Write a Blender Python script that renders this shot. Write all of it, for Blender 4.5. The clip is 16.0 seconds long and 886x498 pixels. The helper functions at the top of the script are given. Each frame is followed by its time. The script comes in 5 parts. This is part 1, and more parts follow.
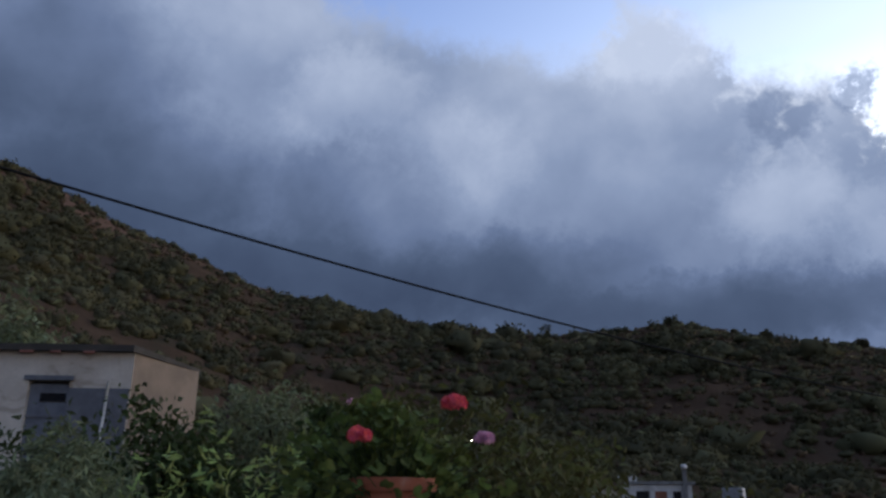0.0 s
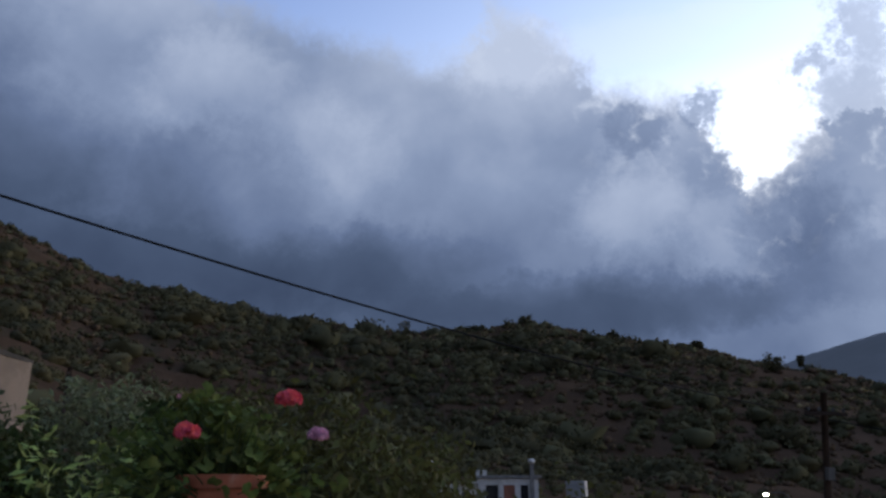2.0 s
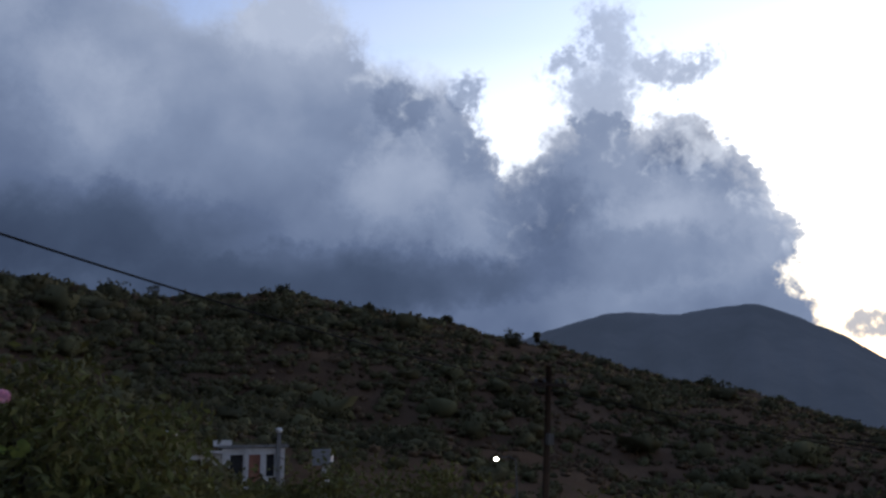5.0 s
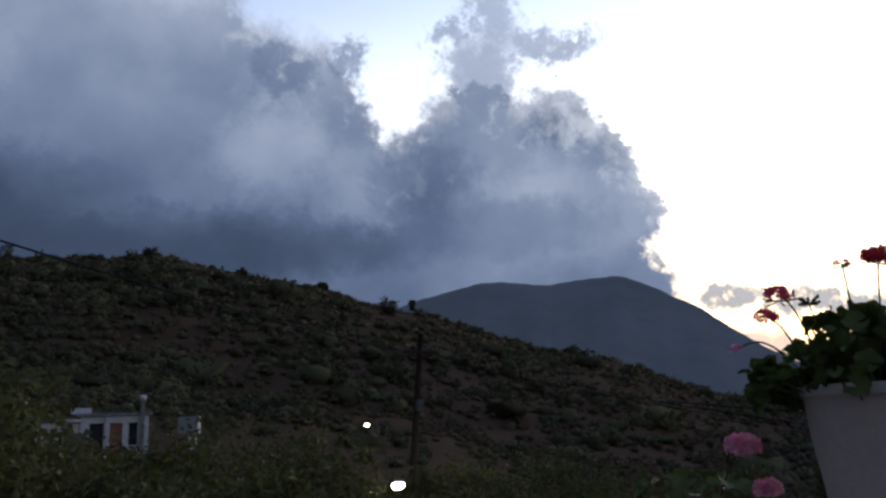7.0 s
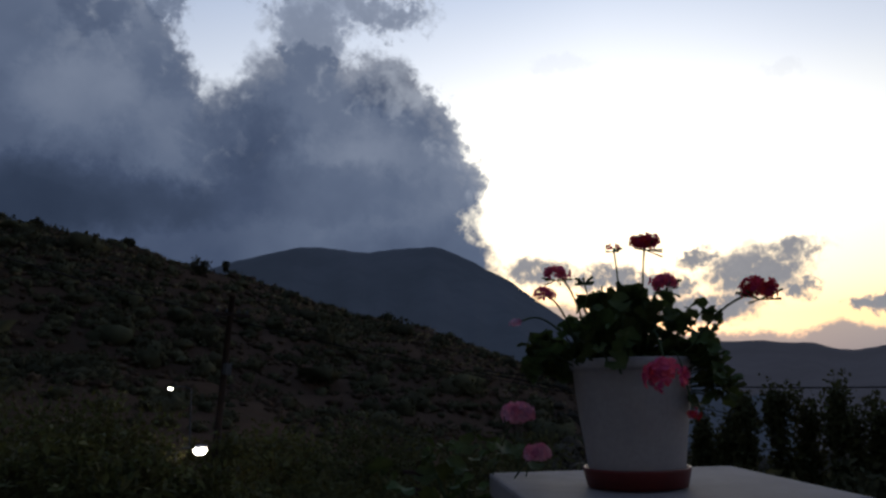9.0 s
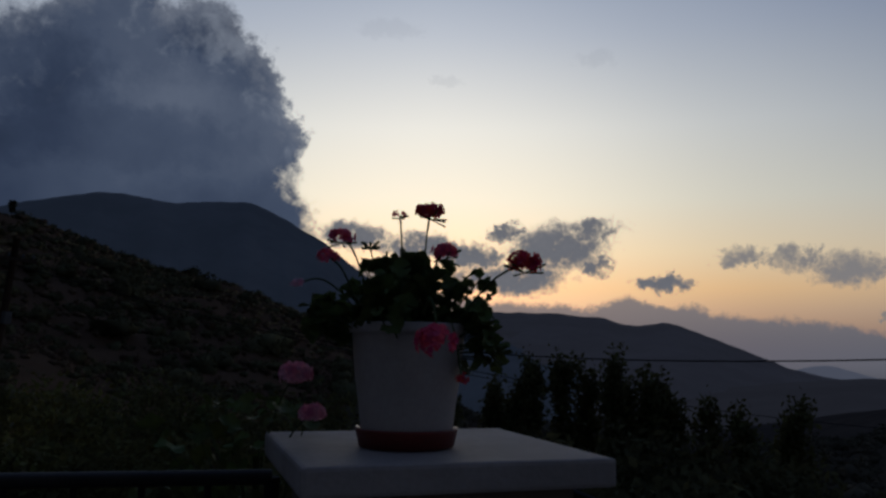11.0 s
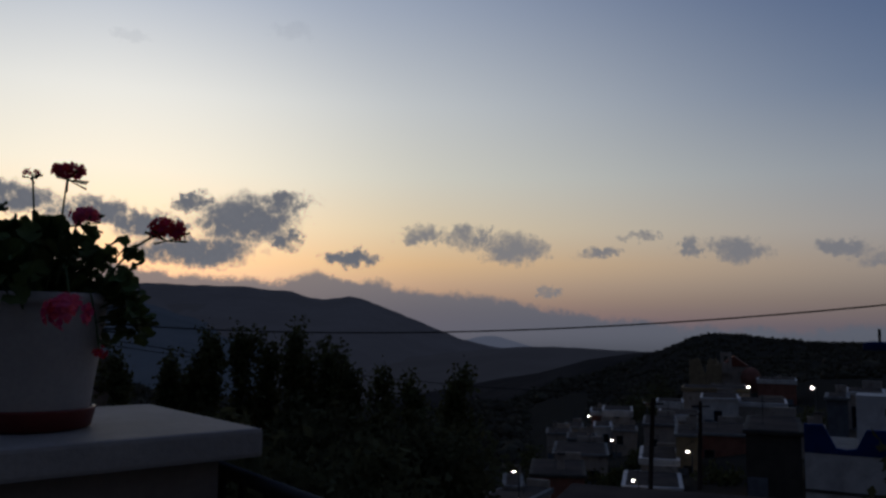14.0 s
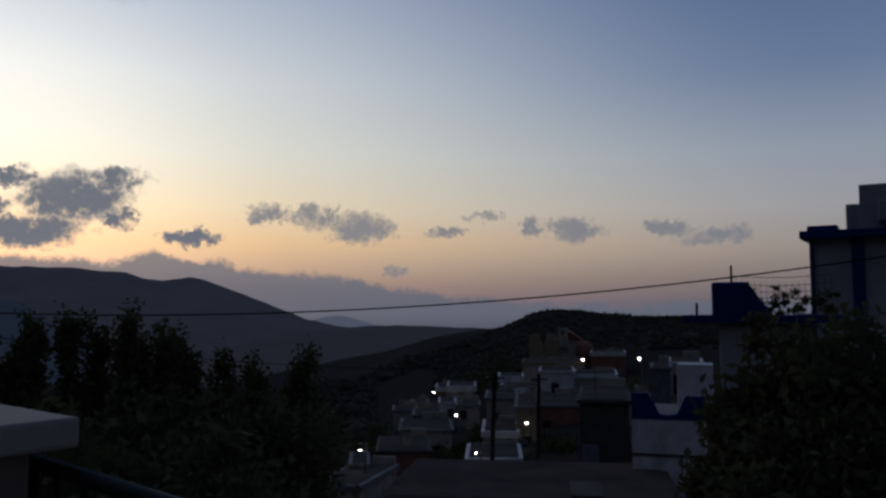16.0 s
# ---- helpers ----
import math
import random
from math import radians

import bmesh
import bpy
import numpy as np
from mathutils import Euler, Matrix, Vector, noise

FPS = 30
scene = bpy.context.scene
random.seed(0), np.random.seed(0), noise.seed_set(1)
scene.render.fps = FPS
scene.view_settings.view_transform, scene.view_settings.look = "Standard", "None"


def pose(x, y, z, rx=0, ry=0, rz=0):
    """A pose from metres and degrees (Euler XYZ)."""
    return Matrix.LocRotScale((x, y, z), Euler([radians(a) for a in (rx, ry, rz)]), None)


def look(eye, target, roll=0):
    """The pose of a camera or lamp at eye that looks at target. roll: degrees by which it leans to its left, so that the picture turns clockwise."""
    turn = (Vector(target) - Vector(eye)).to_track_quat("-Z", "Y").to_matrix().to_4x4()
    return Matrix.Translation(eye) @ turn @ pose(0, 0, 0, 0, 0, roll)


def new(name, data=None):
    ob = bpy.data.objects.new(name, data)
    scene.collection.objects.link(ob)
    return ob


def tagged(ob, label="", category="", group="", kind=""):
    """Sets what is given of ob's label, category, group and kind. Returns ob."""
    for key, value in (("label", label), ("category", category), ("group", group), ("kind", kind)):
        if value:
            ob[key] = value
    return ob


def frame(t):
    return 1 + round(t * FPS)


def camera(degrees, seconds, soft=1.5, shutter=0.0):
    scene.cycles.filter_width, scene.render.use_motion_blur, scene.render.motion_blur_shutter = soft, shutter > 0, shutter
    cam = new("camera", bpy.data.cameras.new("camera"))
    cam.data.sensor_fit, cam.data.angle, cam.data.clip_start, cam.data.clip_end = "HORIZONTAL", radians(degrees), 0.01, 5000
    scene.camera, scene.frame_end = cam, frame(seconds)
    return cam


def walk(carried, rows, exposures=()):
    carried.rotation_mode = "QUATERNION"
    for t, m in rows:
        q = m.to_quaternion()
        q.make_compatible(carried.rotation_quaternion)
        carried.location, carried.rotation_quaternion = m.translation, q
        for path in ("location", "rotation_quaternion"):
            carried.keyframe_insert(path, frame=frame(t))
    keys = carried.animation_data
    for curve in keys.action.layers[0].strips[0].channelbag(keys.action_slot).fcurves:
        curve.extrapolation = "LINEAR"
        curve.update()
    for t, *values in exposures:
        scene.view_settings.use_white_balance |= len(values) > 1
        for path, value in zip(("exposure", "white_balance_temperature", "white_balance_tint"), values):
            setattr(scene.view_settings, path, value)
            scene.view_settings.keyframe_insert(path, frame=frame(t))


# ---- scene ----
cam = camera(57.2, 16.0, soft=2.7)
walk(cam, [
    (0.0, pose(-0.000, 0.000, 1.350, 107.35, -0.60, -0.19)),
    (0.5, pose(0.015, -0.002, 1.352, 107.37, -0.23, -2.92)),
    (1.0, pose(0.033, -0.005, 1.356, 107.33, -0.18, -5.52)),
    (1.5, pose(0.057, -0.010, 1.356, 107.28, -0.04, -7.60)),
    (2.0, pose(0.080, -0.018, 1.352, 107.08, 0.19, -10.06)),
    (2.5, pose(0.103, -0.029, 1.346, 106.78, -0.04, -12.80)),
    (3.0, pose(0.127, -0.043, 1.340, 106.40, 0.07, -15.94)),
    (3.5, pose(0.152, -0.060, 1.333, 106.10, 0.20, -19.35)),
    (4.0, pose(0.178, -0.080, 1.327, 105.68, 0.49, -22.17)),
    (6.5, pose(0.309, -0.180, 1.312, 103.15, 2.16, -33.57)),
    (7.0, pose(0.321, -0.183, 1.308, 102.29, 1.91, -35.77)),
    (7.5, pose(0.329, -0.192, 1.309, 101.88, 1.65, -38.69)),
    (8.0, pose(0.336, -0.203, 1.311, 101.13, 1.52, -42.07)),
    (10.5, pose(0.375, -0.265, 1.309, 97.56, -0.16, -58.63)),
    (11.0, pose(0.384, -0.280, 1.308, 96.96, -0.88, -62.19)),
    (11.5, pose(0.394, -0.295, 1.307, 96.63, -1.09, -66.39)),
    (12.0, pose(0.399, -0.306, 1.307, 96.33, -0.93, -69.52)),
    (12.5, pose(0.402, -0.321, 1.305, 95.91, -0.59, -73.36)),
    (13.0, pose(0.404, -0.333, 1.307, 95.43, -0.83, -76.88)),
    (13.5, pose(0.403, -0.344, 1.305, 95.45, -0.56, -80.85)),
    (14.0, pose(0.404, -0.353, 1.304, 95.34, -0.42, -83.87)),
    (14.5, pose(0.406, -0.361, 1.302, 94.88, -0.13, -87.01)),
    (15.0, pose(0.408, -0.367, 1.302, 94.70, -0.18, -89.89)),
    (15.5, pose(0.409, -0.374, 1.303, 94.32, 0.24, -92.55)),
    (16.0, pose(0.410, -0.381, 1.302, 93.89, 0.42, -94.60)),
], exposures=[
    (0.0, 1.7, 6500, 10), (4.0, 1.5, 6500, 10), (6.5, 1.35, 6500, 10), (7.4, 1.28, 6500, 10), (8.2, 1.02, 6500, 10),
    (9.2, 0.3, 6250, 10), (10.3, -0.45, 6050, 10), (12.5, -0.5, 5900, 10), (14.5, -0.5, 5850, 10), (16.0, -0.25, 5800, 10)])

SUN_AZ = 61.0       # bearing of the sunset, degrees clockwise from +y


# ---- world: dusk sky with a cloud bank, seen from a terrace ----
class Nodes:
    """Short hand for building node trees."""

    def __init__(self, tree):
        self.tree, self.nodes, self.links = tree, tree.nodes, tree.links

    def put(self, socket, value):
        if isinstance(value, bpy.types.NodeSocket):
            self.links.new(value, socket)
        else:
            socket.default_value = value

    def math(self, op, a, b=0.0, c=0.0, clamp=False):
        n = self.nodes.new("ShaderNodeMath")
        n.operation, n.use_clamp = op, clamp
        for s, v in zip(n.inputs, (a, b, c)):
            self.put(s, v)
        return n.outputs[0]

    def step(self, value, low, high):
        n = self.nodes.new("ShaderNodeMapRange")
        n.interpolation_type = "SMOOTHSTEP"
        for s, v in zip(n.inputs, (value, low, high, 0.0, 1.0)):
            self.put(s, v)
        return n.outputs[0]

    def mix(self, fac, a, b, mode="MIX"):
        n = self.nodes.new("ShaderNodeMix")
        n.data_type, n.blend_type = "RGBA", mode
        self.put(n.inputs[0], fac)
        for s, v in zip((n.inputs[6], n.inputs[7]), (a, b)):
            self.put(s, (*v, 1.0) if isinstance(v, tuple) and len(v) == 3 else v)
        return n.outputs[2]

    def ramp(self, fac, stops, smooth=False):
        n = self.nodes.new("ShaderNodeValToRGB")
        e = n.color_ramp.elements
        n.color_ramp.interpolation = "B_SPLINE" if smooth else "LINEAR"
        while len(e) < len(stops):
            e.new(0.5)
        for el, (p, c) in zip(e, stops):
            el.position = p
            el.color = (c, c, c, 1) if isinstance(c, (int, float)) else (*c, 1)
        self.put(n.inputs[0], fac)
        return n.outputs[0]

    def noise(self, vector, scale, detail=4.0, rough=0.55, distortion=0.0):
        n = self.nodes.new("ShaderNodeTexNoise")
        if vector is not None:
            self.put(n.inputs["Vector"], vector)
        n.inputs["Scale"].default_value, n.inputs["Detail"].default_value = scale, detail
        n.inputs["Roughness"].default_value, n.inputs["Distortion"].default_value = rough, distortion
        return n.outputs[0], n.outputs[1]

    def split(self, vector):
        n = self.nodes.new("ShaderNodeSeparateXYZ")
        self.put(n.inputs[0], vector)
        return n.outputs

    def join(self, x, y, z):
        n = self.nodes.new("ShaderNodeCombineXYZ")
        for s, v in zip(n.inputs, (x, y, z)):
            self.put(s, v)
        return n.outputs[0]


world = bpy.data.worlds.new("dusk_sky")
scene.world = world
world.use_nodes = True
world.node_tree.nodes.clear()
W = Nodes(world.node_tree)
direction = W.nodes.new("ShaderNodeTexCoord").outputs["Generated"]
dx, dy, dz = W.split(direction)
DEG = 180 / math.pi
az = W.math("MULTIPLY", W.math("ARCTAN2", dx, dy), DEG)
el = W.math("MULTIPLY", W.math("ARCSINE", dz), DEG)

# clear sky: warm over the sunset, blue away from it and overhead
elf = W.math("DIVIDE", el, 90.0)
warm = W.ramp(elf, [(0.0, (.16, .18, .225)), (.012, (.22, .215, .24)), (.030, (.55, .385, .29)), (.048, (.94, .58, .28)), (.075, (1.04, .80, .47)),
                    (.115, (1.0, .92, .70)), (.17, (.95, .92, .81)), (.24, (.64, .67, .715)), (.32, (.37, .435, .565)),
                    (.45, (.20, .26, .40)), (.7, (.09, .13, .23)), (1.0, (.065, .095, .18))])
cool = W.ramp(elf, [(0.0, (.125, .138, .168)), (.02, (.165, .162, .185)), (.04, (.29, .25, .25)), (.07, (.34, .32, .34)), (.11, (.295, .315, .365)),
                    (.17, (.141, .187, .300)), (.25, (.075, .119, .244)), (.45, (.050, .082, .185)), (1.0, (.06, .09, .18))])
off = W.math("ABSOLUTE", W.math("SUBTRACT", W.math("MODULO", W.math("ADD", W.math("SUBTRACT", az, SUN_AZ), 540.0), 360.0), 180.0))
lean = W.math("SUBTRACT", 1.0, W.math("MULTIPLY", W.step(az, 61.0, 48.0), 0.32))
turn = W.math("ADD", W.math("MULTIPLY", off, lean), W.math("MULTIPLY", el, 0.35))
clear = W.mix(W.step(turn, 4.0, 66.0), warm, cool)
sx, sy, sz = (math.sin(radians(SUN_AZ)) * math.cos(radians(5)), math.cos(radians(SUN_AZ)) * math.cos(radians(5)), math.sin(radians(5)))
dot = W.nodes.new("ShaderNodeVectorMath")
dot.operation = "DOT_PRODUCT"
W.put(dot.inputs[0], direction)
dot.inputs[1].default_value = (sx, sy, sz)
glow = W.step(W.math("MULTIPLY", W.math("ARCCOSINE", dot.outputs["Value"]), DEG), 24.0, 3.0)
clear = W.mix(W.math("MULTIPLY", glow, 0.55), clear, (.52, .46, .34), "ADD")
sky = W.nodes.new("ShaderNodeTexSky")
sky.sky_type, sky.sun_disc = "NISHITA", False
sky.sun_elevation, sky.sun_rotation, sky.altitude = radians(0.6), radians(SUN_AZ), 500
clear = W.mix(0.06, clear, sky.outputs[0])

# cloud shapes: ragged edges from two scales of noise
_, wob = W.noise(direction, 7.0, 8.0, 0.62)
wa, we, wc = W.split(wob)
_, wob2 = W.noise(direction, 30.0, 8.0, 0.72)
va, ve, vc = W.split(wob2)
_, wob3 = W.noise(direction, 95.0, 5.0, 0.7)
ua, ue, uc = W.split(wob3)
caz = W.math("ADD", az, W.math("ADD", W.math("MULTIPLY", W.math("SUBTRACT", wa, .5), 4.2), W.math("MULTIPLY", W.math("SUBTRACT", va, .5), 5.0)))
cel = W.math("ADD", el, W.math("ADD", W.math("MULTIPLY", W.math("SUBTRACT", we, .5), 3.6), W.math("MULTIPLY", W.math("SUBTRACT", ve, .5), 4.4)))

def blobs(rows, a, e):
    """Soft ellipses (bearing, elevation, half width, half height), the largest at each place."""
    best = None
    for ba, be, bw, bh in rows:
        u = W.math("DIVIDE", W.math("SUBTRACT", a, ba), bw)
        v = W.math("DIVIDE", W.math("SUBTRACT", e, be), bh)
        d = W.math("SUBTRACT", 1.0, W.math("ADD", W.math("MULTIPLY", u, u), W.math("MULTIPLY", v, v)))
        best = d if best is None else W.math("MAXIMUM", best, d)
    return best


# the great bank over the hills: its upper edge, as elevation by bearing
bank_top = [(-60, 60), (-30, 48), (-15, 39), (-9, 35), (-3, 33.5), (3, 32.2), (9, 31.2), (12, 31.2), (13.8, 34), (17, 33.6), (20, 31.4), (22.5, 28.6), (25, 27.6), (28.4, 27.2), (29.8, 25.4),
            (31, 22.8), (32.4, 20.3), (33.6, 21.0), (35, 22.2), (37, 23.4), (38.6, 24.6), (40.4, 24.4), (41.8, 23.4), (42.8, 22.8), (44, 23.4), (46.5, 22.6), (48.6, 20.2), (50.0, 17.8), (51.4, 15.8), (52.4, 14.4), (53.4, 4)]
top = W.math("MULTIPLY", W.ramp(W.math("DIVIDE", W.math("ADD", caz, 60.0), 120.0), [((a + 60) / 120, e / 60) for a, e in bank_top]), 60.0)
depth = W.math("SUBTRACT", top, cel)
paz = W.math("ADD", caz, W.math("MULTIPLY", W.math("SUBTRACT", ua, .5), 4.0))
pel = W.math("ADD", cel, W.math("MULTIPLY", W.math("SUBTRACT", ue, .5), 3.0))
puff = blobs([(39.4, 24.6, 2.4, 3.2), (40.6, 28.4, 1.8, 2.8), (37.4, 27.0, 1.5, .8), (46.0, 25.6, 2.6, 1.0), (43.0, 26.4, 2.2, 1.2), (29.4, 25.4, 1.6, 1.2)], paz, pel)
# the edge is thin and wide to the north, crisp towards the sunset
reach = W.math("SUBTRACT", 3.4, W.math("MULTIPLY", W.step(az, 14.0, 46.0), 1.9))
bank = W.step(W.math("DIVIDE", W.math("ADD", depth, 0.7), reach), 0.0, 1.0)
bank = W.math("MULTIPLY", bank, W.step(caz, 53.0, 51.4))
bank = W.math("MAXIMUM", bank, W.math("MULTIPLY", W.step(puff, -1.2, 1.0), 0.84))
gap = blobs([(54.6, 11.2, 3.4, 1.5), (33.4, 25.4, 1.6, 2.6)], caz, cel)
bank = W.math("MULTIPLY", bank, W.step(gap, 0.8, -0.7))


# small torn clouds over the sunset
saz = W.math("ADD", az, W.math("ADD", W.math("MULTIPLY", W.math("SUBTRACT", wa, .5), 2.0), W.math("ADD", W.math("MULTIPLY", W.math("SUBTRACT", va, .5), 4.4), W.math("MULTIPLY", W.math("SUBTRACT", ua, .5), 3.2))))
sel = W.math("ADD", el, W.math("ADD", W.math("MULTIPLY", W.math("SUBTRACT", we, .5), 1.2), W.math("ADD", W.math("MULTIPLY", W.math("SUBTRACT", ve, .5), 1.7), W.math("MULTIPLY", W.math("SUBTRACT", ue, .5), 1.3))))
near_sun = blobs([(55.6, 7.8, 2.8, 1.1), (60.4, 7.2, 2.8, 1.0), (64, 6.6, 2.6, 1.0), (70.4, 7.0, 3.7, 1.8), (66.6, 8.2, 1.5, .6), (72.8, 8.2, 1.9, .9), (73.4, 5.7, 1.0, .6),
                  (67.0, 4.9, 4.4, 1.1), (77.4, 4.5, 2.2, .55)], saz, sel)
far_sun = blobs([(82.2, 6.3, 1.7, .75), (85.3, 6.2, 1.4, 1.0), (88.5, 5.4, 2.5, 1.2), (94.6, 5.0, 1.5, .36), (97.8, 6.0, 1.3, .32), (100.9, 5.2, .7, .8),
                 (103.8, 5.1, 1.9, .9), (110.3, 5.2, 1.9, .5), (113.4, 4.4, 2.5, .6), (90.9, 2.3, .9, .5)], saz, sel)
torn = W.math("MAXIMUM", W.math("MULTIPLY", W.step(near_sun, -0.35, 0.65), W.step(vc, .25, .5)), W.math("MULTIPLY", W.step(far_sun, -0.4, 0.75), W.math("MULTIPLY", W.step(vc, .25, .55), 0.95)))
high = blobs([(58, 22, 2.6, .8), (62, 18.6, 2.0, .5), (73, 20, 1.4, .7), (45.5, 26.3, 4.0, 2.2), (24, 30.5, 8, 2.0), (31, 31.5, 4, 1.2)], saz, sel)
wisp = W.math("MULTIPLY", W.step(high, -0.1, 0.9), 0.13)

# low bank lying along the skyline
low_top = [(45, 8), (52, 7.0), (57, 5.6), (61, 4.4), (65, 3.4), (70, 3.4), (72.5, 3.0), (75, 3.7), (77, 3.1), (79.5, 3.0), (84, 2.2), (88, 1.7), (92, 1.0), (97, .3), (105, .0), (120, .0)]
lel = W.math("ADD", el, W.math("ADD", W.math("MULTIPLY", W.math("SUBTRACT", we, .5), 1.2), W.math("ADD", W.math("MULTIPLY", W.math("SUBTRACT", ve, .5), 2.2), W.math("MULTIPLY", W.math("SUBTRACT", ue, .5), .7))))
ltop = W.math("MULTIPLY", W.ramp(W.math("DIVIDE", W.math("SUBTRACT", az, 45.0), 75.0), [((a - 45) / 75, e / 10) for a, e in low_top]), 10.0)
low = W.step(W.math("SUBTRACT", ltop, lel), -0.2, 0.45)

# cloud light: grey-blue bodies, brighter where thin or towards the sunset
_, bil = W.noise(direction, 4.2, 6.0, 0.46, 0.1)
ba, bb, bc = W.split(bil)
lit = blobs([(-7, 27, 6, 4), (-2, 22, 8, 6), (24, 19, 5, 3), (44, 14.5, 8, 4), (31, 17, 4, 3.5), (16, 31, 6, 3)], caz, cel)
deep = blobs([(35.2, 16.8, 4.4, 3.2), (-28, 27, 9, 7), (24.6, 24.6, 2.6, 1.8), (29.6, 25.4, 1.4, 1.0), (45.6, 20.9, 3.4, 1.3), (-22, 21, 10, 5), (-3, 15.5, 18, 3.5), (41, 13.6, 8, 2.6), (20, 12.5, 16, 2.6), (-6, 20, 8, 5)], caz, cel)
# thin places near the upper edge, where the light comes through
_, thin_n = W.noise(direction, 22.0, 6.0, 0.58, 0.4)
thin = W.math("MULTIPLY", W.step(W.split(thin_n)[0], .50, .68), W.math("MULTIPLY", W.step(W.math("MAXIMUM", depth, W.math("MULTIPLY", puff, 8.0)), 8.0, 1.5), W.step(az, 8.0, 26.0)))
tone = W.math("ADD", W.math("MULTIPLY", W.math("SUBTRACT", ba, .5), 0.56), 0.22)
_, billow = W.noise(direction, 10.0, 6.0, 0.50, 0.15)
tone = W.math("ADD", tone, W.math("MULTIPLY", W.math("SUBTRACT", W.split(billow)[0], .5), 0.46))
tone = W.math("ADD", tone, W.math("MULTIPLY", W.step(lit, -0.6, 1.0), 0.20))
tone = W.math("SUBTRACT", tone, W.math("MULTIPLY", W.step(deep, -0.5, 1.0), 0.26))
tone = W.math("ADD", tone, W.math("MULTIPLY", W.step(el, 9.0, 36.0), 0.42))
tone = W.math("SUBTRACT", tone, W.math("MULTIPLY", W.step(el, 22.0, 11.0), 0.16))
tone = W.math("ADD", tone, W.math("MULTIPLY", W.step(el, 21.0, 31.0), 0.05))
tone = W.math("ADD", tone, W.math("MULTIPLY", W.step(az, -30.0, 26.0), 0.26))
tone = W.math("SUBTRACT", tone, W.math("MULTIPLY", W.step(az, 8.0, -8.0), 0.06))
tone = W.math("ADD", tone, W.math("MULTIPLY", W.step(az, 34.0, 46.0), 0.14))
tone = W.math("ADD", tone, W.math("MULTIPLY", W.math("MULTIPLY", W.step(az, 31.0, 42.0), W.step(el, 22.0, 13.0)), 0.14))
tone = W.math("SUBTRACT", tone, W.math("MULTIPLY", W.math("MULTIPLY", W.step(az, 31.0, 22.0), W.step(el, 23.0, 13.0)), 0.10))
tone = W.math("SUBTRACT", tone, 0.04)
body = W.ramp(W.math("DIVIDE", W.math("ADD", tone, .35), 1.35), [(0.0, (.012, .018, .034)), (.26, (.022, .032, .056)), (.48, (.043, .059, .100)), (.70, (.079, .101, .152)), (1.0, (.165, .190, .245))])
rim = W.step(W.math("MAXIMUM", depth, W.math("MULTIPLY", puff, 8.0)), 3.0, 0.0)
toward = W.step(off, 60.0, 8.0)
body = W.mix(W.math("MULTIPLY", W.math("MULTIPLY", rim, toward), 0.50), body, (.30, .31, .335))
body = W.mix(W.math("MULTIPLY", thin, 0.5), body, (.30, .325, .37))
small_body = W.mix(W.step(off, 60.0, 5.0), (.135, .148, .19), (.20, .198, .21))
small_body = W.mix(W.math("MULTIPLY", W.step(near_sun, 0.75, -0.1), .45), small_body, (.40, .36, .32))
small_body = W.mix(W.math("MULTIPLY", W.step(vc, .44, .66), .22), small_body, (.30, .285, .285))
low_body = W.mix(W.step(el, 0.0, 4.0), (.150, .158, .184), (.216, .208, .22))

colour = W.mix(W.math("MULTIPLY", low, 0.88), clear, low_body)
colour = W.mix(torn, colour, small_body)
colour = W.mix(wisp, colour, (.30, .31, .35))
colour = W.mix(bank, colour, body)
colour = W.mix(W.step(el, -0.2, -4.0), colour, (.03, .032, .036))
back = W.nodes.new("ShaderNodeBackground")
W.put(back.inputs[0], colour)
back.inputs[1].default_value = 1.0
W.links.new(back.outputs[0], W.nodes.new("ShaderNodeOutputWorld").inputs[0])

# the last light from the west, very soft
sun = new("sun", bpy.data.lights.new("sun", "SUN"))
sun.data.energy, sun.data.angle, sun.data.color = 0.12, radians(25), (1.0, .86, .68)
sun.matrix_world = look((300 * sx, 300 * sy, 40), (0, 0, 0))


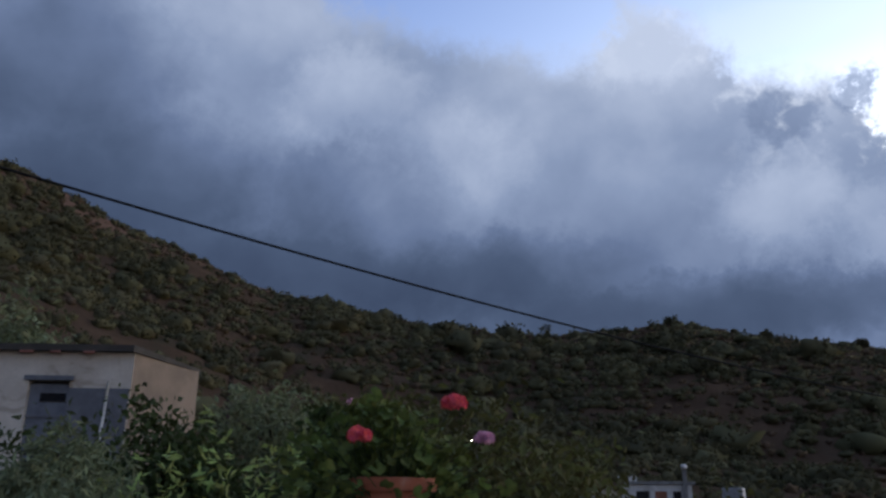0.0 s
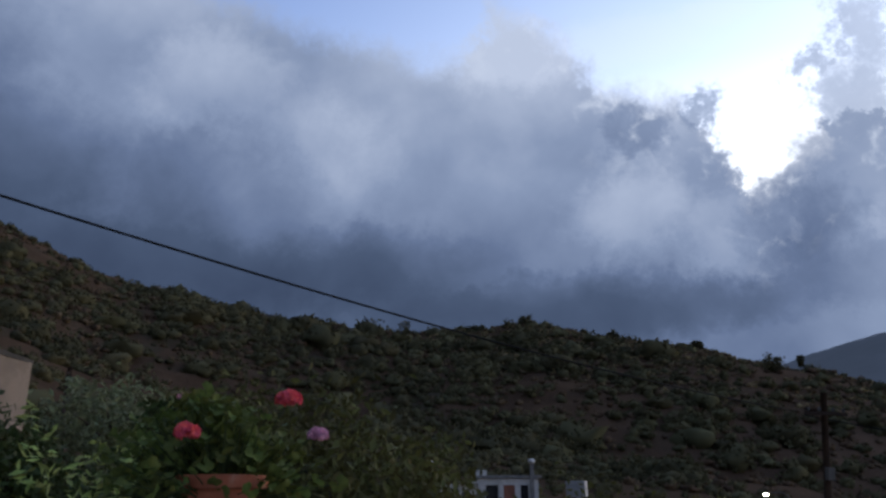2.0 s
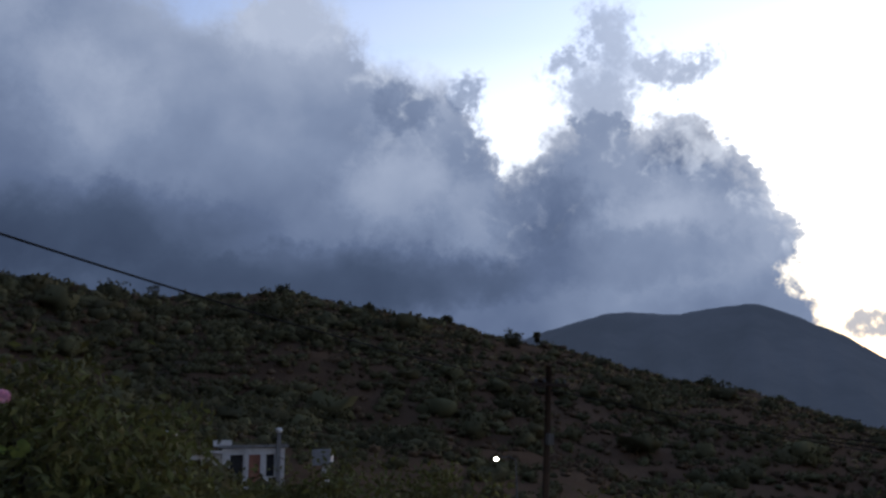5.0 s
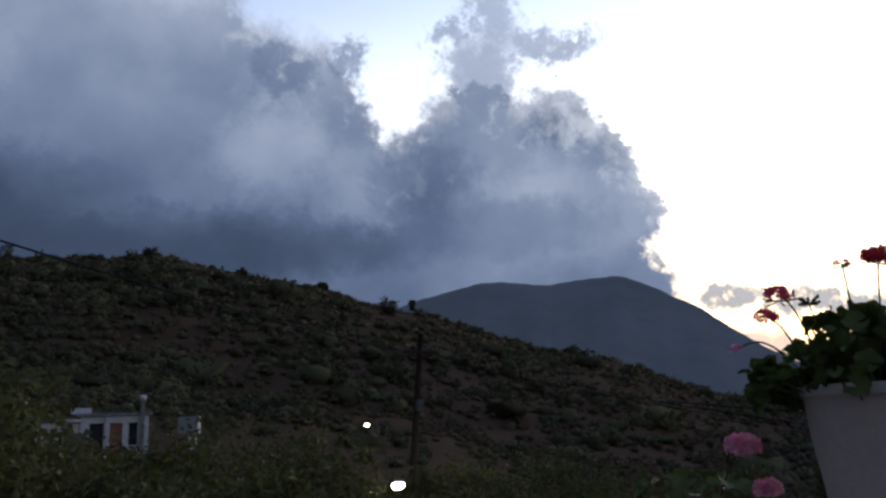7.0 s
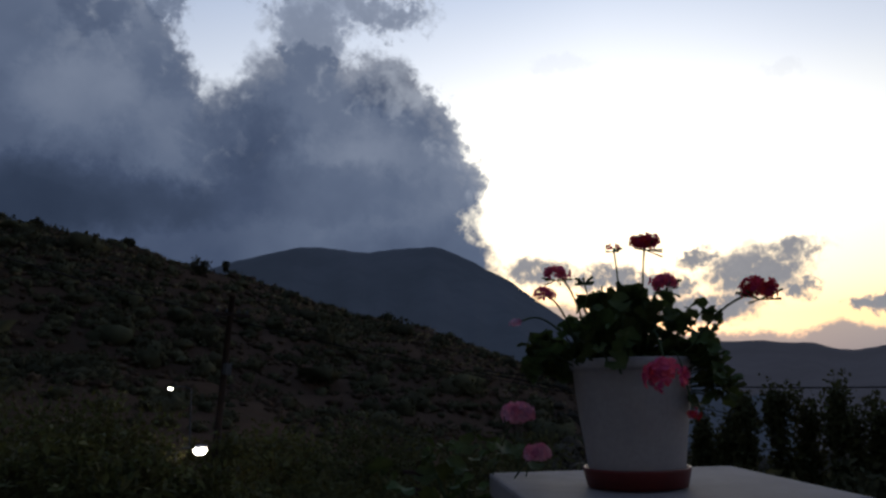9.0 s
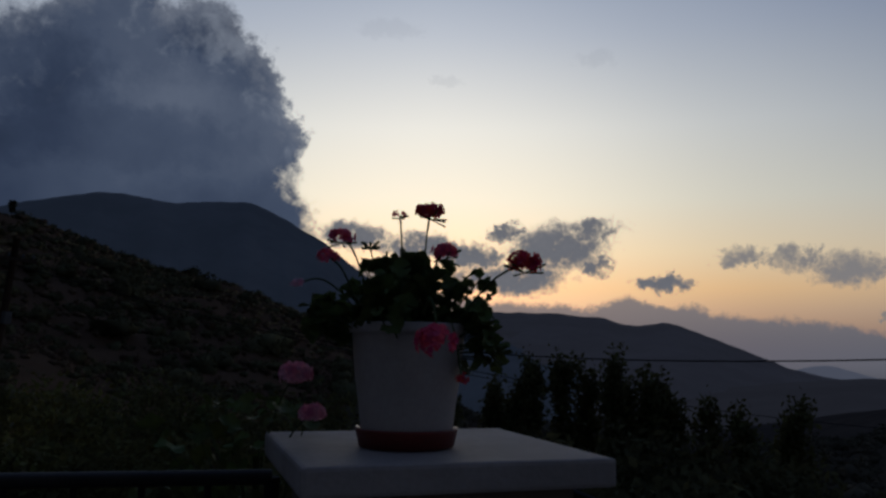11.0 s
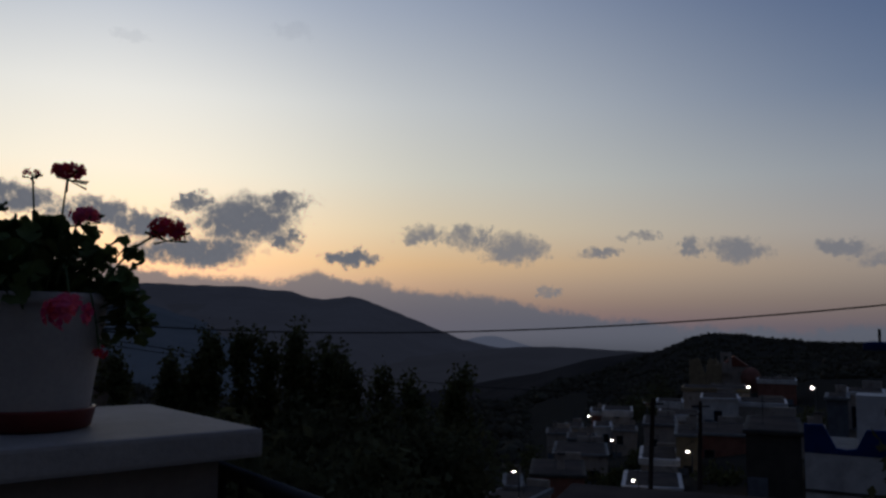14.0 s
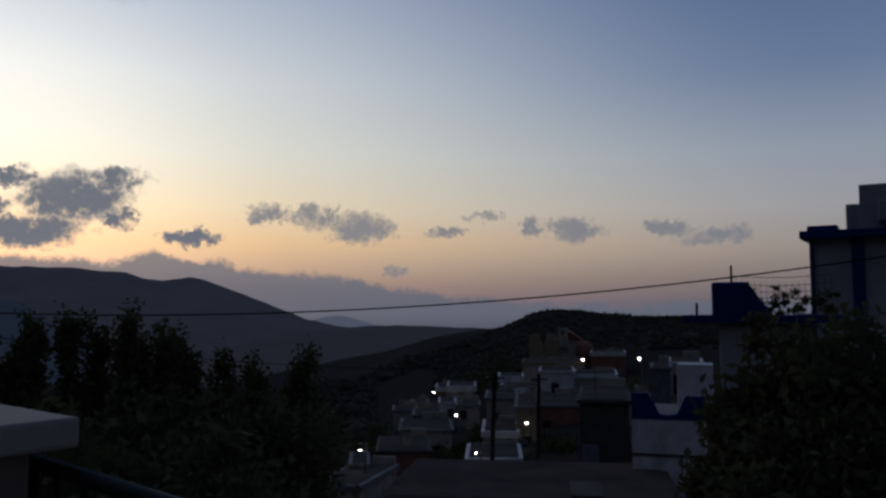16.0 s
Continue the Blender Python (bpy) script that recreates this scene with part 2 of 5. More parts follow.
# ---- materials ----
def surface(name, one, two, scale=6.0, rough=0.85, bump=0.3, fine=60.0, metal=0.0, detail=6.0, contrast=(.35, .65), stain=None, stain_scale=1.3, vary=0.0, spec=0.12, through_light=0.0):
    """A worn surface: two tones at two scales, an optional stain, grain as relief."""
    m = bpy.data.materials.new(name)
    m.use_nodes = True
    n = Nodes(m.node_tree)
    shader = n.nodes["Principled BSDF"]
    place = n.nodes.new("ShaderNodeTexCoord").outputs["Object"]
    big, _ = n.noise(place, scale, detail, .6)
    small, _ = n.noise(place, fine, 4.0, .6)
    col = n.mix(n.step(big, *contrast), one, two)
    col = n.mix(n.math("MULTIPLY", n.step(small, .3, .75), .35), col, tuple(c * .62 for c in one))
    if stain:
        st, _ = n.noise(place, stain_scale, 5.0, .65, .6)
        col = n.mix(n.math("MULTIPLY", n.step(st, .52, .68), .75), col, stain)
    if vary:
        geo = n.nodes.new("ShaderNodeNewGeometry").outputs["Random Per Island"]
        info = n.nodes.new("ShaderNodeObjectInfo").outputs["Random"]
        rnd = n.math("FRACT", n.math("ADD", geo, info))
        hsv = n.nodes.new("ShaderNodeHueSaturation")
        n.put(hsv.inputs["Hue"], n.math("ADD", .5 - vary * .04, n.math("MULTIPLY", rnd, vary * .08)))
        n.put(hsv.inputs["Value"], n.math("ADD", 1 - vary * .5, n.math("MULTIPLY", rnd, vary)))
        n.put(hsv.inputs["Color"], col)
        col = hsv.outputs[0]
    n.put(shader.inputs["Base Color"], col)
    shader.inputs["Roughness"].default_value = rough
    shader.inputs["Metallic"].default_value = metal
    shader.inputs["Specular IOR Level"].default_value = spec
    b = n.nodes.new("ShaderNodeBump")
    b.inputs["Strength"].default_value = bump
    b.inputs["Distance"].default_value = 0.5 / fine
    n.put(b.inputs["Height"], small)
    n.links.new(b.outputs[0], shader.inputs["Normal"])
    if through_light:
        out = n.nodes["Material Output"]
        tr = n.nodes.new("ShaderNodeBsdfTranslucent")
        n.put(tr.inputs[0], col)
        mx = n.nodes.new("ShaderNodeMixShader")
        mx.inputs[0].default_value = through_light
        n.links.new(shader.outputs[0], mx.inputs[1])
        n.links.new(tr.outputs[0], mx.inputs[2])
        n.links.new(mx.outputs[0], out.inputs[0])
    return m


def light_source(name, colour, strength):
    m = bpy.data.materials.new(name)
    m.use_nodes = True
    s = m.node_tree.nodes["Principled BSDF"]
    s.inputs["Base Color"].default_value = (.8, .8, .8, 1)
    s.inputs["Emission Color"].default_value = (*colour, 1)
    s.inputs["Emission Strength"].default_value = strength
    return m


def haze_glow_slope(name, one, two, glow, scale):
    """Far hills at dusk: dull ground, blue haze painted on as faint emission."""
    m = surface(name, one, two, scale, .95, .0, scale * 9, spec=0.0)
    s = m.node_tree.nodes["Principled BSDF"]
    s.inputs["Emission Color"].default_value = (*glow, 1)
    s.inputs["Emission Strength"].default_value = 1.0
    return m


M_GROUND = surface("hill_soil", (.062, .040, .026), (.086, .056, .036), .12, .95, .6, 1.1, spec=0.0, contrast=(.40, .64), stain=(.046, .042, .028), stain_scale=.05, detail=9)
# bare reddish earth high on the northern shoulder
g = Nodes(M_GROUND.node_tree)
g_shader = g.nodes["Principled BSDF"]
g_place = g.nodes.new("ShaderNodeTexCoord").outputs["Object"]
g_x, g_y, g_z = g.split(g_place)
g_patch, _ = g.noise(g_place, .03, 5.0, .6)
g_red = g.math("MULTIPLY", g.step(g.math("ADD", g_z, g.math("MULTIPLY", g_patch, 40.0)), 76.0, 100.0), g.step(g_x, -40.0, -75.0))
g_col = g_shader.inputs["Base Color"].links[0].from_socket
g.put(g_shader.inputs["Base Color"], g.mix(g_red, g_col, (.125, .076, .052)))
g_dry = g.math("MULTIPLY", g.step(g.math("SUBTRACT", g_y, g.math("MULTIPLY", g_x, 1.9)), 60.0, -80.0), g.math("ADD", .35, g.math("MULTIPLY", g.step(g_patch, .35, .6), .5)))
g_col = g_shader.inputs["Base Color"].links[0].from_socket
g.put(g_shader.inputs["Base Color"], g.mix(g_dry, g_col, (.098, .064, .043)))
# valley woodland floor: darker soil with the woods' shade painted into it
g_shaded_floor = g.math("MULTIPLY", g.step(g.math("SUBTRACT", g_y, g.math("MULTIPLY", g_x, .55)), 25.0, -25.0), g.step(g_x, 30.0, 60.0))
g_col = g_shader.inputs["Base Color"].links[0].from_socket
g.put(g_shader.inputs["Base Color"], g.mix(g_shaded_floor, g_col, (.042, .038, .031)))
M_WHITE = surface("whitewash", (.62, .61, .59), (.50, .49, .47), 2.2, .8, .25, 45, stain=(.42, .41, .38), stain_scale=1.1)
M_VILLAGE_WHITE = surface("village_whitewash", (.70, .655, .61), (.56, .52, .485), 1.5, .85, .2, 30, stain=(.38, .34, .31), stain_scale=.6)
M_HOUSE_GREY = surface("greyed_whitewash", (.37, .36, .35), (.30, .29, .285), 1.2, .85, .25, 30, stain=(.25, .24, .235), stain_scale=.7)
M_ROOF_DARK = surface("dark_roof_screed", (.105, .082, .070), (.078, .062, .054), .6, .95, .3, 12, stain=(.055, .046, .041), stain_scale=.4, spec=.0)
M_SCREED = surface("weathered_roof_screed", (.115, .094, .080), (.082, .068, .060), .7, .95, .3, 12, stain=(.065, .06, .055), stain_scale=.5, spec=.0)
M_CAP = surface("painted_cap", (.33, .292, .268), (.27, .24, .222), 5, .75, .25, 70, stain=(.22, .195, .178), stain_scale=3)
M_SHAFT = surface("dull_brown_wash", (.205, .165, .142), (.165, .134, .116), 3, .85, .3, 45, stain=(.12, .10, .088), stain_scale=1.6)
M_CONCRETE = surface("bare_concrete", (.24, .235, .225), (.17, .165, .16), 1.2, .9, .35, 30, stain=(.09, .088, .085), stain_scale=.7)
M_PLASTER = surface("old_plaster", (.64, .58, .49), (.48, .42, .345), 1.1, .9, .35, 26, stain=(.24, .18, .125), stain_scale=1.2)
# brown render, base colour lowered to hold the shade on the side wall
M_PLASTER_BROWN_SHADED = surface("brown_render_shaded", (.26, .205, .16), (.19, .15, .118), 1.0, .9, .35, 26, stain=(.17, .13, .10), stain_scale=.7)
M_CEMENT = surface("grey_cement_patch", (.17, .175, .19), (.12, .125, .14), 2.0, .9, .4, 30)
M_RED = surface("red_brown_render", (.30, .135, .095), (.23, .10, .075), .9, .9, .3, 25, stain=(.10, .055, .04))
M_OCHRE = surface("ochre_render", (.36, .275, .16), (.27, .20, .12), .9, .9, .3, 25, stain=(.13, .10, .07))
M_TAN = surface("tan_render", (.46, .385, .32), (.35, .295, .245), .8, .9, .3, 25, stain=(.15, .125, .10))
M_DARK = surface("dark_stone", (.085, .075, .065), (.055, .05, .045), .9, .9, .4, 14)
M_BLUE = surface("blue_paint", (.012, .036, .16), (.009, .026, .115), 1.5, .65, .2, 40, stain=(.02, .03, .09), stain_scale=1.0)
M_TERRA = surface("terracotta", (.44, .15, .085), (.34, .11, .06), 7, .8, .25, 120, stain=(.42, .24, .17), stain_scale=5)
M_POT = surface("white_plastic", (.385, .345, .32), (.33, .295, .275), 5, .55, .06, 90, stain=(.31, .28, .25), stain_scale=6, spec=.4)
M_SAUCER = surface("red_plastic", (.15, .022, .018), (.115, .018, .014), 6, .5, .08, 80, spec=.4)
M_SOIL = surface("potting_soil", (.03, .022, .016), (.05, .036, .026), 20, .95, .8, 90)
M_IRON = surface("dark_iron", (.018, .018, .02), (.03, .028, .027), 12, .45, .15, 150, metal=.6, spec=.4)
M_CABLE = surface("black_cable", (.008, .008, .009), (.013, .013, .013), 8, .9, .1, 60)
M_WOOD = surface("tarred_pole_wood", (.060, .042, .034), (.040, .030, .026), 1.2, .9, .4, 25)
M_BARK = surface("bark", (.075, .058, .042), (.045, .036, .028), 3, .95, .6, 30)
M_LEAF = surface("bright_leaf", (.32, .38, .12), (.21, .27, .08), 9, .55, .1, 60, vary=.7, through_light=.3)
M_SILVER = surface("grey_green_leaf", (.20, .22, .115), (.13, .15, .075), 6, .6, .1, 60, vary=.6, through_light=.3)
M_OLIVE = surface("olive_foliage", (.118, .112, .036), (.070, .073, .026), 1.2, .7, .1, 20, vary=.7, through_light=.25)
M_SCRUB = surface("hillside_scrub", (.108, .099, .054), (.066, .064, .037), .05, .95, .1, 4, vary=.30, spec=0.0, through_light=.1)
M_WOODS = surface("dark_woods", (.098, .085, .060), (.068, .061, .045), .05, .95, .1, 4, vary=.25, spec=0.0)
M_GRASS = surface("dry_grass", (.27, .205, .11), (.17, .13, .072), .3, .95, .1, 6, vary=.6, through_light=.2)
M_SCRUB_DRY = surface("dry_scrub", (.128, .090, .058), (.086, .062, .042), .12, .95, .1, 4, vary=.3, through_light=.1, spec=0.0)
M_DARKLEAF = surface("dark_leaf", (.110, .108, .044), (.072, .074, .032), 3, .95, .1, 40, spec=.03, vary=.4, through_light=.2)
M_DEEPLEAF = surface("deep_green_leaf", (.115, .110, .055), (.085, .084, .043), 3, .95, .1, 40, spec=.02, vary=.15, through_light=.3)
M_DARKBUSH = surface("bush_leaf", (.060, .080, .026), (.036, .050, .018), 5, .6, .1, 50, vary=.7, through_light=.25)
M_GERANIUM = surface("geranium_leaf", (.082, .105, .030), (.052, .072, .021), 14, .6, .15, 90, vary=.6, through_light=.22)
M_GERANIUM_LIGHT = surface("pale_geranium_leaf", (.135, .165, .042), (.085, .115, .030), 14, .6, .15, 90, vary=.6, through_light=.28)
M_STEM = surface("green_stem", (.06, .085, .03), (.045, .06, .028), 20, .7, .1, 90)
M_CORAL = surface("coral_petal", (.86, .15, .17), (.78, .09, .12), 25, .6, .1, 120, vary=.35, through_light=.3)
M_CRIMSON = surface("crimson_petal", (.62, .045, .07), (.50, .025, .05), 25, .6, .1, 120, vary=.4, through_light=.35)
M_PINK = surface("pink_petal", (.72, .22, .34), (.82, .44, .54), 25, .6, .1, 120, vary=.4, through_light=.3)
M_ROSE = surface("rose_petal", (.82, .13, .23), (.72, .08, .17), 25, .6, .1, 120, vary=.4, through_light=.3)
M_PALE = surface("pale_pink_petal", (.74, .42, .52), (.62, .26, .40), 25, .6, .1, 120, vary=.4, through_light=.3)
M_DOOR = surface("weathered_door", (.17, .18, .205), (.12, .13, .15), 4, .8, .3, 50)
M_ROOFTILE = surface("red_roof_tile", (.22, .075, .05), (.16, .055, .04), 3, .85, .3, 30, vary=.4)
M_METAL = surface("galvanised_metal", (.40, .41, .43), (.30, .31, .33), 6, .5, .1, 60, metal=.7)
M_POST = surface("weathered_grey_post", (.10, .10, .10), (.07, .07, .07), 3, .8, .1, 40)
M_WIRE = surface("net_wire", (.10, .11, .10), (.07, .08, .075), 10, .7, .1, 50)
M_PIPE = surface("white_pipe", (.70, .69, .66), (.62, .61, .58), 8, .6, .05, 80)
# near-black colour that stands for the dark inside of an opening
M_PAINTED_HOLE = surface("painted_dark_interior", (.012, .012, .014), (.02, .02, .022), 3, .9, .1, 20)
M_LAMP = light_source("lit_street_lamp", (1.0, .88, .66), 14.0)
M_LAMP_FAR = light_source("lit_lamp_far", (1.0, .86, .72), 30.0)
# third colour of the far slopes: a haze tint that the slope itself emits
M_MOUNTAIN = haze_glow_slope("far_mountain_haze_glow", (.050, .050, .055), (.026, .028, .032), (.0102, .0139, .0220), .004)
M_HILLS = haze_glow_slope("far_hill_haze_glow", (.046, .044, .044), (.026, .026, .028), (.0142, .0146, .0188), .004)
M_HILLS_BACK = haze_glow_slope("skyline_hill_haze_glow", (.050, .048, .050), (.028, .028, .031), (.0160, .0168, .0225), .004)
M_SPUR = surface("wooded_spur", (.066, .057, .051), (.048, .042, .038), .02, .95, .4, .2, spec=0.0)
M_HILLS_PALE = haze_glow_slope("farthest_hill_haze_glow", (.05, .055, .06), (.045, .05, .055), (.085, .09, .115), .004)
glass = bpy.data.materials.new("window_glass")
glass.use_nodes = True
M_GLASS = glass
gs = glass.node_tree.nodes["Principled BSDF"]
gs.inputs["Base Color"].default_value = (.02, .022, .026, 1)
gs.inputs["Roughness"].default_value = .08


# ---- mesh helpers ----
def mesh_of(name, verts, faces, material, smooth=False):
    me = bpy.data.meshes.new(name)
    me.from_pydata([tuple(v) for v in verts], [], [tuple(f) for f in faces])
    if smooth:
        me.polygons.foreach_set("use_smooth", [True] * len(me.polygons))
    me.materials.append(material)
    me.update()
    return me


def mesh_bm(name, bm, material, smooth=False):
    me = bpy.data.meshes.new(name)
    bm.to_mesh(me)
    bm.free()
    if smooth:
        me.polygons.foreach_set("use_smooth", [True] * len(me.polygons))
    me.materials.append(material)
    return me


def part(name, me, parent, label="", m=None):
    """Links a mesh as ONE object under a thing or a part."""
    ob = new(name, me)
    ob.parent = parent
    if m is not None:
        ob.matrix_basis = m
    if label:
        ob["label"] = label
    return ob


def thing(name, m, label, category, group="", kind=""):
    ob = new(name)
    ob.empty_display_size = .2
    ob.matrix_basis = m
    return tagged(ob, label, category, group, kind)


def box_mesh(name, size, material, centre=(0, 0, 0), bevel=.01, turn=0.0, taper=1.0):
    bm = bmesh.new()
    bmesh.ops.create_cube(bm, size=1.0)
    for v in bm.verts:
        k = taper if v.co.z > 0 else 1.0
        v.co = Vector((v.co.x * size[0] * k, v.co.y * size[1] * k, v.co.z * size[2]))
    if bevel:
        bmesh.ops.bevel(bm, geom=bm.edges[:], offset=min(bevel, min(size) * .3), segments=2, affect="EDGES", profile=.6)
    bmesh.ops.transform(bm, matrix=Matrix.Translation(centre) @ Matrix.Rotation(radians(turn), 4, "Z"), verts=bm.verts)
    return mesh_bm(name, bm, material)


def lathe_mesh(name, profile, material, seg=40, centre=(0, 0, 0)):
    """A turned shape from (radius, height) pairs."""
    verts, faces = [], []
    for r, z in profile:
        for i in range(seg):
            a = 2 * math.pi * i / seg
            verts.append((centre[0] + r * math.cos(a), centre[1] + r * math.sin(a), centre[2] + z))
    for j in range(len(profile) - 1):
        for i in range(seg):
            k = (i + 1) % seg
            faces.append((j * seg + i, j * seg + k, (j + 1) * seg + k, (j + 1) * seg + i))
    faces.append(tuple(reversed(range(seg))))
    faces.append(tuple(range((len(profile) - 1) * seg, len(profile) * seg)))
    me = mesh_of(name, verts, faces, material, True)
    return me


def tube_lists(path, radii, seg=8):
    """Vertices and faces of a bent round bar."""
    verts, faces = [], []
    pts = [Vector(p) for p in path]
    if isinstance(radii, (int, float)):
        radii = [radii] * len(pts)
    for i, p in enumerate(pts):
        d = (pts[min(i + 1, len(pts) - 1)] - pts[max(i - 1, 0)]).normalized()
        ref = Vector((0, 0, 1)) if abs(d.z) < .9 else Vector((1, 0, 0))
        u = d.cross(ref).normalized()
        v = d.cross(u)
        for k in range(seg):
            a = 2 * math.pi * k / seg
            verts.append(p + radii[i] * (math.cos(a) * u + math.sin(a) * v))
    for i in range(len(pts) - 1):
        for k in range(seg):
            q = (k + 1) % seg
            faces.append((i * seg + k, i * seg + q, (i + 1) * seg + q, (i + 1) * seg + k))
    faces.append(tuple(range(seg)))
    faces.append(tuple(reversed(range((len(pts) - 1) * seg, len(pts) * seg))))
    return verts, faces


def tube_mesh(name, path, radii, material, seg=8):
    return mesh_of(name, *tube_lists(path, radii, seg), material, True)


def many_tubes(name, bars, material, seg=6):
    verts, faces = [], []
    for path, radii in bars:
        v, f = tube_lists(path, radii, seg)
        o = len(verts)
        verts += v
        faces += [tuple(i + o for i in q) for q in f]
    return mesh_of(name, verts, faces, material, True)


def fast_mesh(name, verts, tris, material):
    """A mesh from arrays, for thousands of leaves."""
    me = bpy.data.meshes.new(name)
    me.vertices.add(len(verts))
    me.vertices.foreach_set("co", np.asarray(verts, np.float32).ravel())
    me.loops.add(tris.size)
    me.loops.foreach_set("vertex_index", tris.astype(np.int32).ravel())
    me.polygons.add(len(tris))
    me.polygons.foreach_set("loop_start", np.arange(0, tris.size, 3, dtype=np.int32))
    me.materials.append(material)
    me.update(calc_edges=True)
    me.validate()
    return me


def leaf_arrays(centres, length, width, rng, droop=0.0, outward=None):
    """Folded pointed leaves, each of two triangles, at the given places."""
    n = len(centres)
    length = np.broadcast_to(np.asarray(length, float), (n,)) * rng.uniform(.65, 1.3, n)
    width = length * width * rng.uniform(.8, 1.2, n)
    d = rng.normal(size=(n, 3))
    if outward is not None:
        d = d * .6 + outward
    d[:, 2] -= droop
    d /= np.linalg.norm(d, axis=1)[:, None] + 1e-9
    s = np.cross(d, rng.normal(size=(n, 3)))
    s /= np.linalg.norm(s, axis=1)[:, None] + 1e-9
    up = np.cross(d, s)
    base = centres - d * length[:, None] * .5
    mid = centres + up * (width * .22)[:, None]
    tip = centres + d * length[:, None] * .5
    v = np.stack([base, mid + s * width[:, None] * .5, tip, mid - s * width[:, None] * .5], 1).reshape(-1, 3)
    o = np.arange(n)[:, None] * 4
    t = np.concatenate([o + np.array([[0, 1, 2]]), o + np.array([[0, 2, 3]])], 1).reshape(-1, 3)
    return v, t


def ball_points(n, rng, hollow=.35):
    d = rng.normal(size=(n, 3))
    d /= np.linalg.norm(d, axis=1)[:, None]
    return d * (hollow + (1 - hollow) * rng.random(n) ** .5)[:, None]


def crown_arrays(centre, radii, clumps, per, leaf, width, rng, spread=.34, droop=.1):
    """A crown of leaf clumps with gaps and an uneven outline."""
    cc = ball_points(clumps, rng) * np.asarray(radii) * rng.uniform(.75, 1.12, (clumps, 1)) + np.asarray(centre)
    sp = np.min(radii) * spread * rng.uniform(.6, 1.35, clumps)
    pts = np.repeat(cc, per, 0) + rng.normal(size=(clumps * per, 3)) * np.repeat(sp, per)[:, None] * np.array([1, 1, .75]) * .6
    return leaf_arrays(pts, leaf, width, rng, droop)


def polar(bearing, r, z=0.0):
    """A place at a bearing (degrees clockwise from +y) and range from the terrace."""
    return Vector((.2 + r * math.sin(radians(bearing)), -.15 + r * math.cos(radians(bearing)), z))


def lowered(e):
    """Elevations over the village."""
    return 4.5 - (4.5 - e) * 1.05


def sight(bearing, elevation, r):
    return polar(bearing, r, 1.32 + r * math.tan(radians(elevation)))


# ---- ground: one sheet from the terrace to the horizon ----
RANGES = (3, 8, 20, 40, 80, 150, 270, 450, 700, 1500, 4600)
LAND = {
    -180: (-1.2, -.6, 0, 1, 3, 6, 10, 14, 18, 20, 10),
    -90: (-2.0, -.8, 1.5, 5, 15, 40, 105, 110, 100, 60, 0),
    -45: (-2.4, -.6, 1.6, 5, 15, 46, 118, 130, 60, 0, -100),
    -31: (-2.4, -.6, 1.7, 5, 13, 40, 100, 90, 30, -40, -120),
    -20: (-2.4, -.8, 1.5, 4, 10, 31, 82, 60, 10, -60, -140),
    -11: (-2.4, -1.2, .6, 2, 6, 22, 66, 40, 0, -60, -140),
    0: (-2.4, -1.8, -1, 0, 2.5, 15, 58.5, 30, -10, -60, -140),
    8: (-2.4, -2.2, -2.2, -1.5, .6, 11, 54, 30, -10, -60, -140),
    16: (-2.4, -2.5, -3, -2.5, -.4, 9, 56, 30, -10, -60, -140),
    25: (-2.5, -2.8, -4.2, -4.2, -2, 6, 49.5, 30, -10, -60, -140),
    34: (-2.5, -3, -5, -5.5, -4, 2, 38.5, 20, -10, -60, -140),
    45: (-2.6, -3.4, -5.6, -7.5, -8, -4, 22.5, 5, -20, -80, -140),
    57: (-2.8, -3.8, -6.4, -9.5, -12, -13, 5.2, -10, -40, -90, -150),
    66: (-3.0, -4.2, -7, -11, -17, -26, -26, -50, -70, -110, -150),
    78: (-3.0, -4.4, -7.4, -12, -18, -28, -46, -64, -90, -140, -190),
    88: (-3.0, -4.4, -7.4, -10.5, -14.5, -22, -34, -46, -64, -115, -180),
    94: (-3.0, -4.2, -6.6, -9.0, -11.8, -16, -24, -32, -40, -90, -180),
    102: (-2.8, -3.8, -6.0, -7.6, -9.4, -12, -15, -14, -3.5, -30, -120),
    108: (-2.6, -3.4, -5.6, -6.8, -8.0, -9, -12, -12, -9, -30, -110),
    116: (-2.4, -3.0, -4.6, -5.2, -5.6, -6, -8, -9, -10, -30, -100),
    130: (-2.0, -2.4, -3.0, -3, -3, -3, -3, -4, -6, -20, -60),
    180: (-1.2, -.6, 0, 1, 3, 6, 10, 14, 18, 20, 10),
}
LAND_AZ = np.array(sorted(LAND), float)
LAND_Z = np.array([LAND[a] for a in sorted(LAND)], float)
LOG_R = np.log(np.array(RANGES, float))


def rise(az_deg, r):
    """Height of the bare land by bearing and range (arrays)."""
    az_deg, r = np.broadcast_arrays(np.asarray(az_deg, float), np.asarray(r, float))
    i = np.clip(np.searchsorted(LAND_AZ, az_deg) - 1, 0, len(LAND_AZ) - 2)
    u = (az_deg - LAND_AZ[i]) / (LAND_AZ[i + 1] - LAND_AZ[i])
    u = u * .5 + (u * u * (3 - 2 * u)) * .5
    lr = np.log(np.clip(r, RANGES[0], RANGES[-1]))
    j = np.clip(np.searchsorted(LOG_R, lr) - 1, 0, len(LOG_R) - 2)
    v = (lr - LOG_R[j]) / (LOG_R[j + 1] - LOG_R[j])
    a = LAND_Z[i, j] * (1 - v) + LAND_Z[i, j + 1] * v
    b = LAND_Z[i + 1, j] * (1 - v) + LAND_Z[i + 1, j + 1] * v
    return a * (1 - u) + b * u


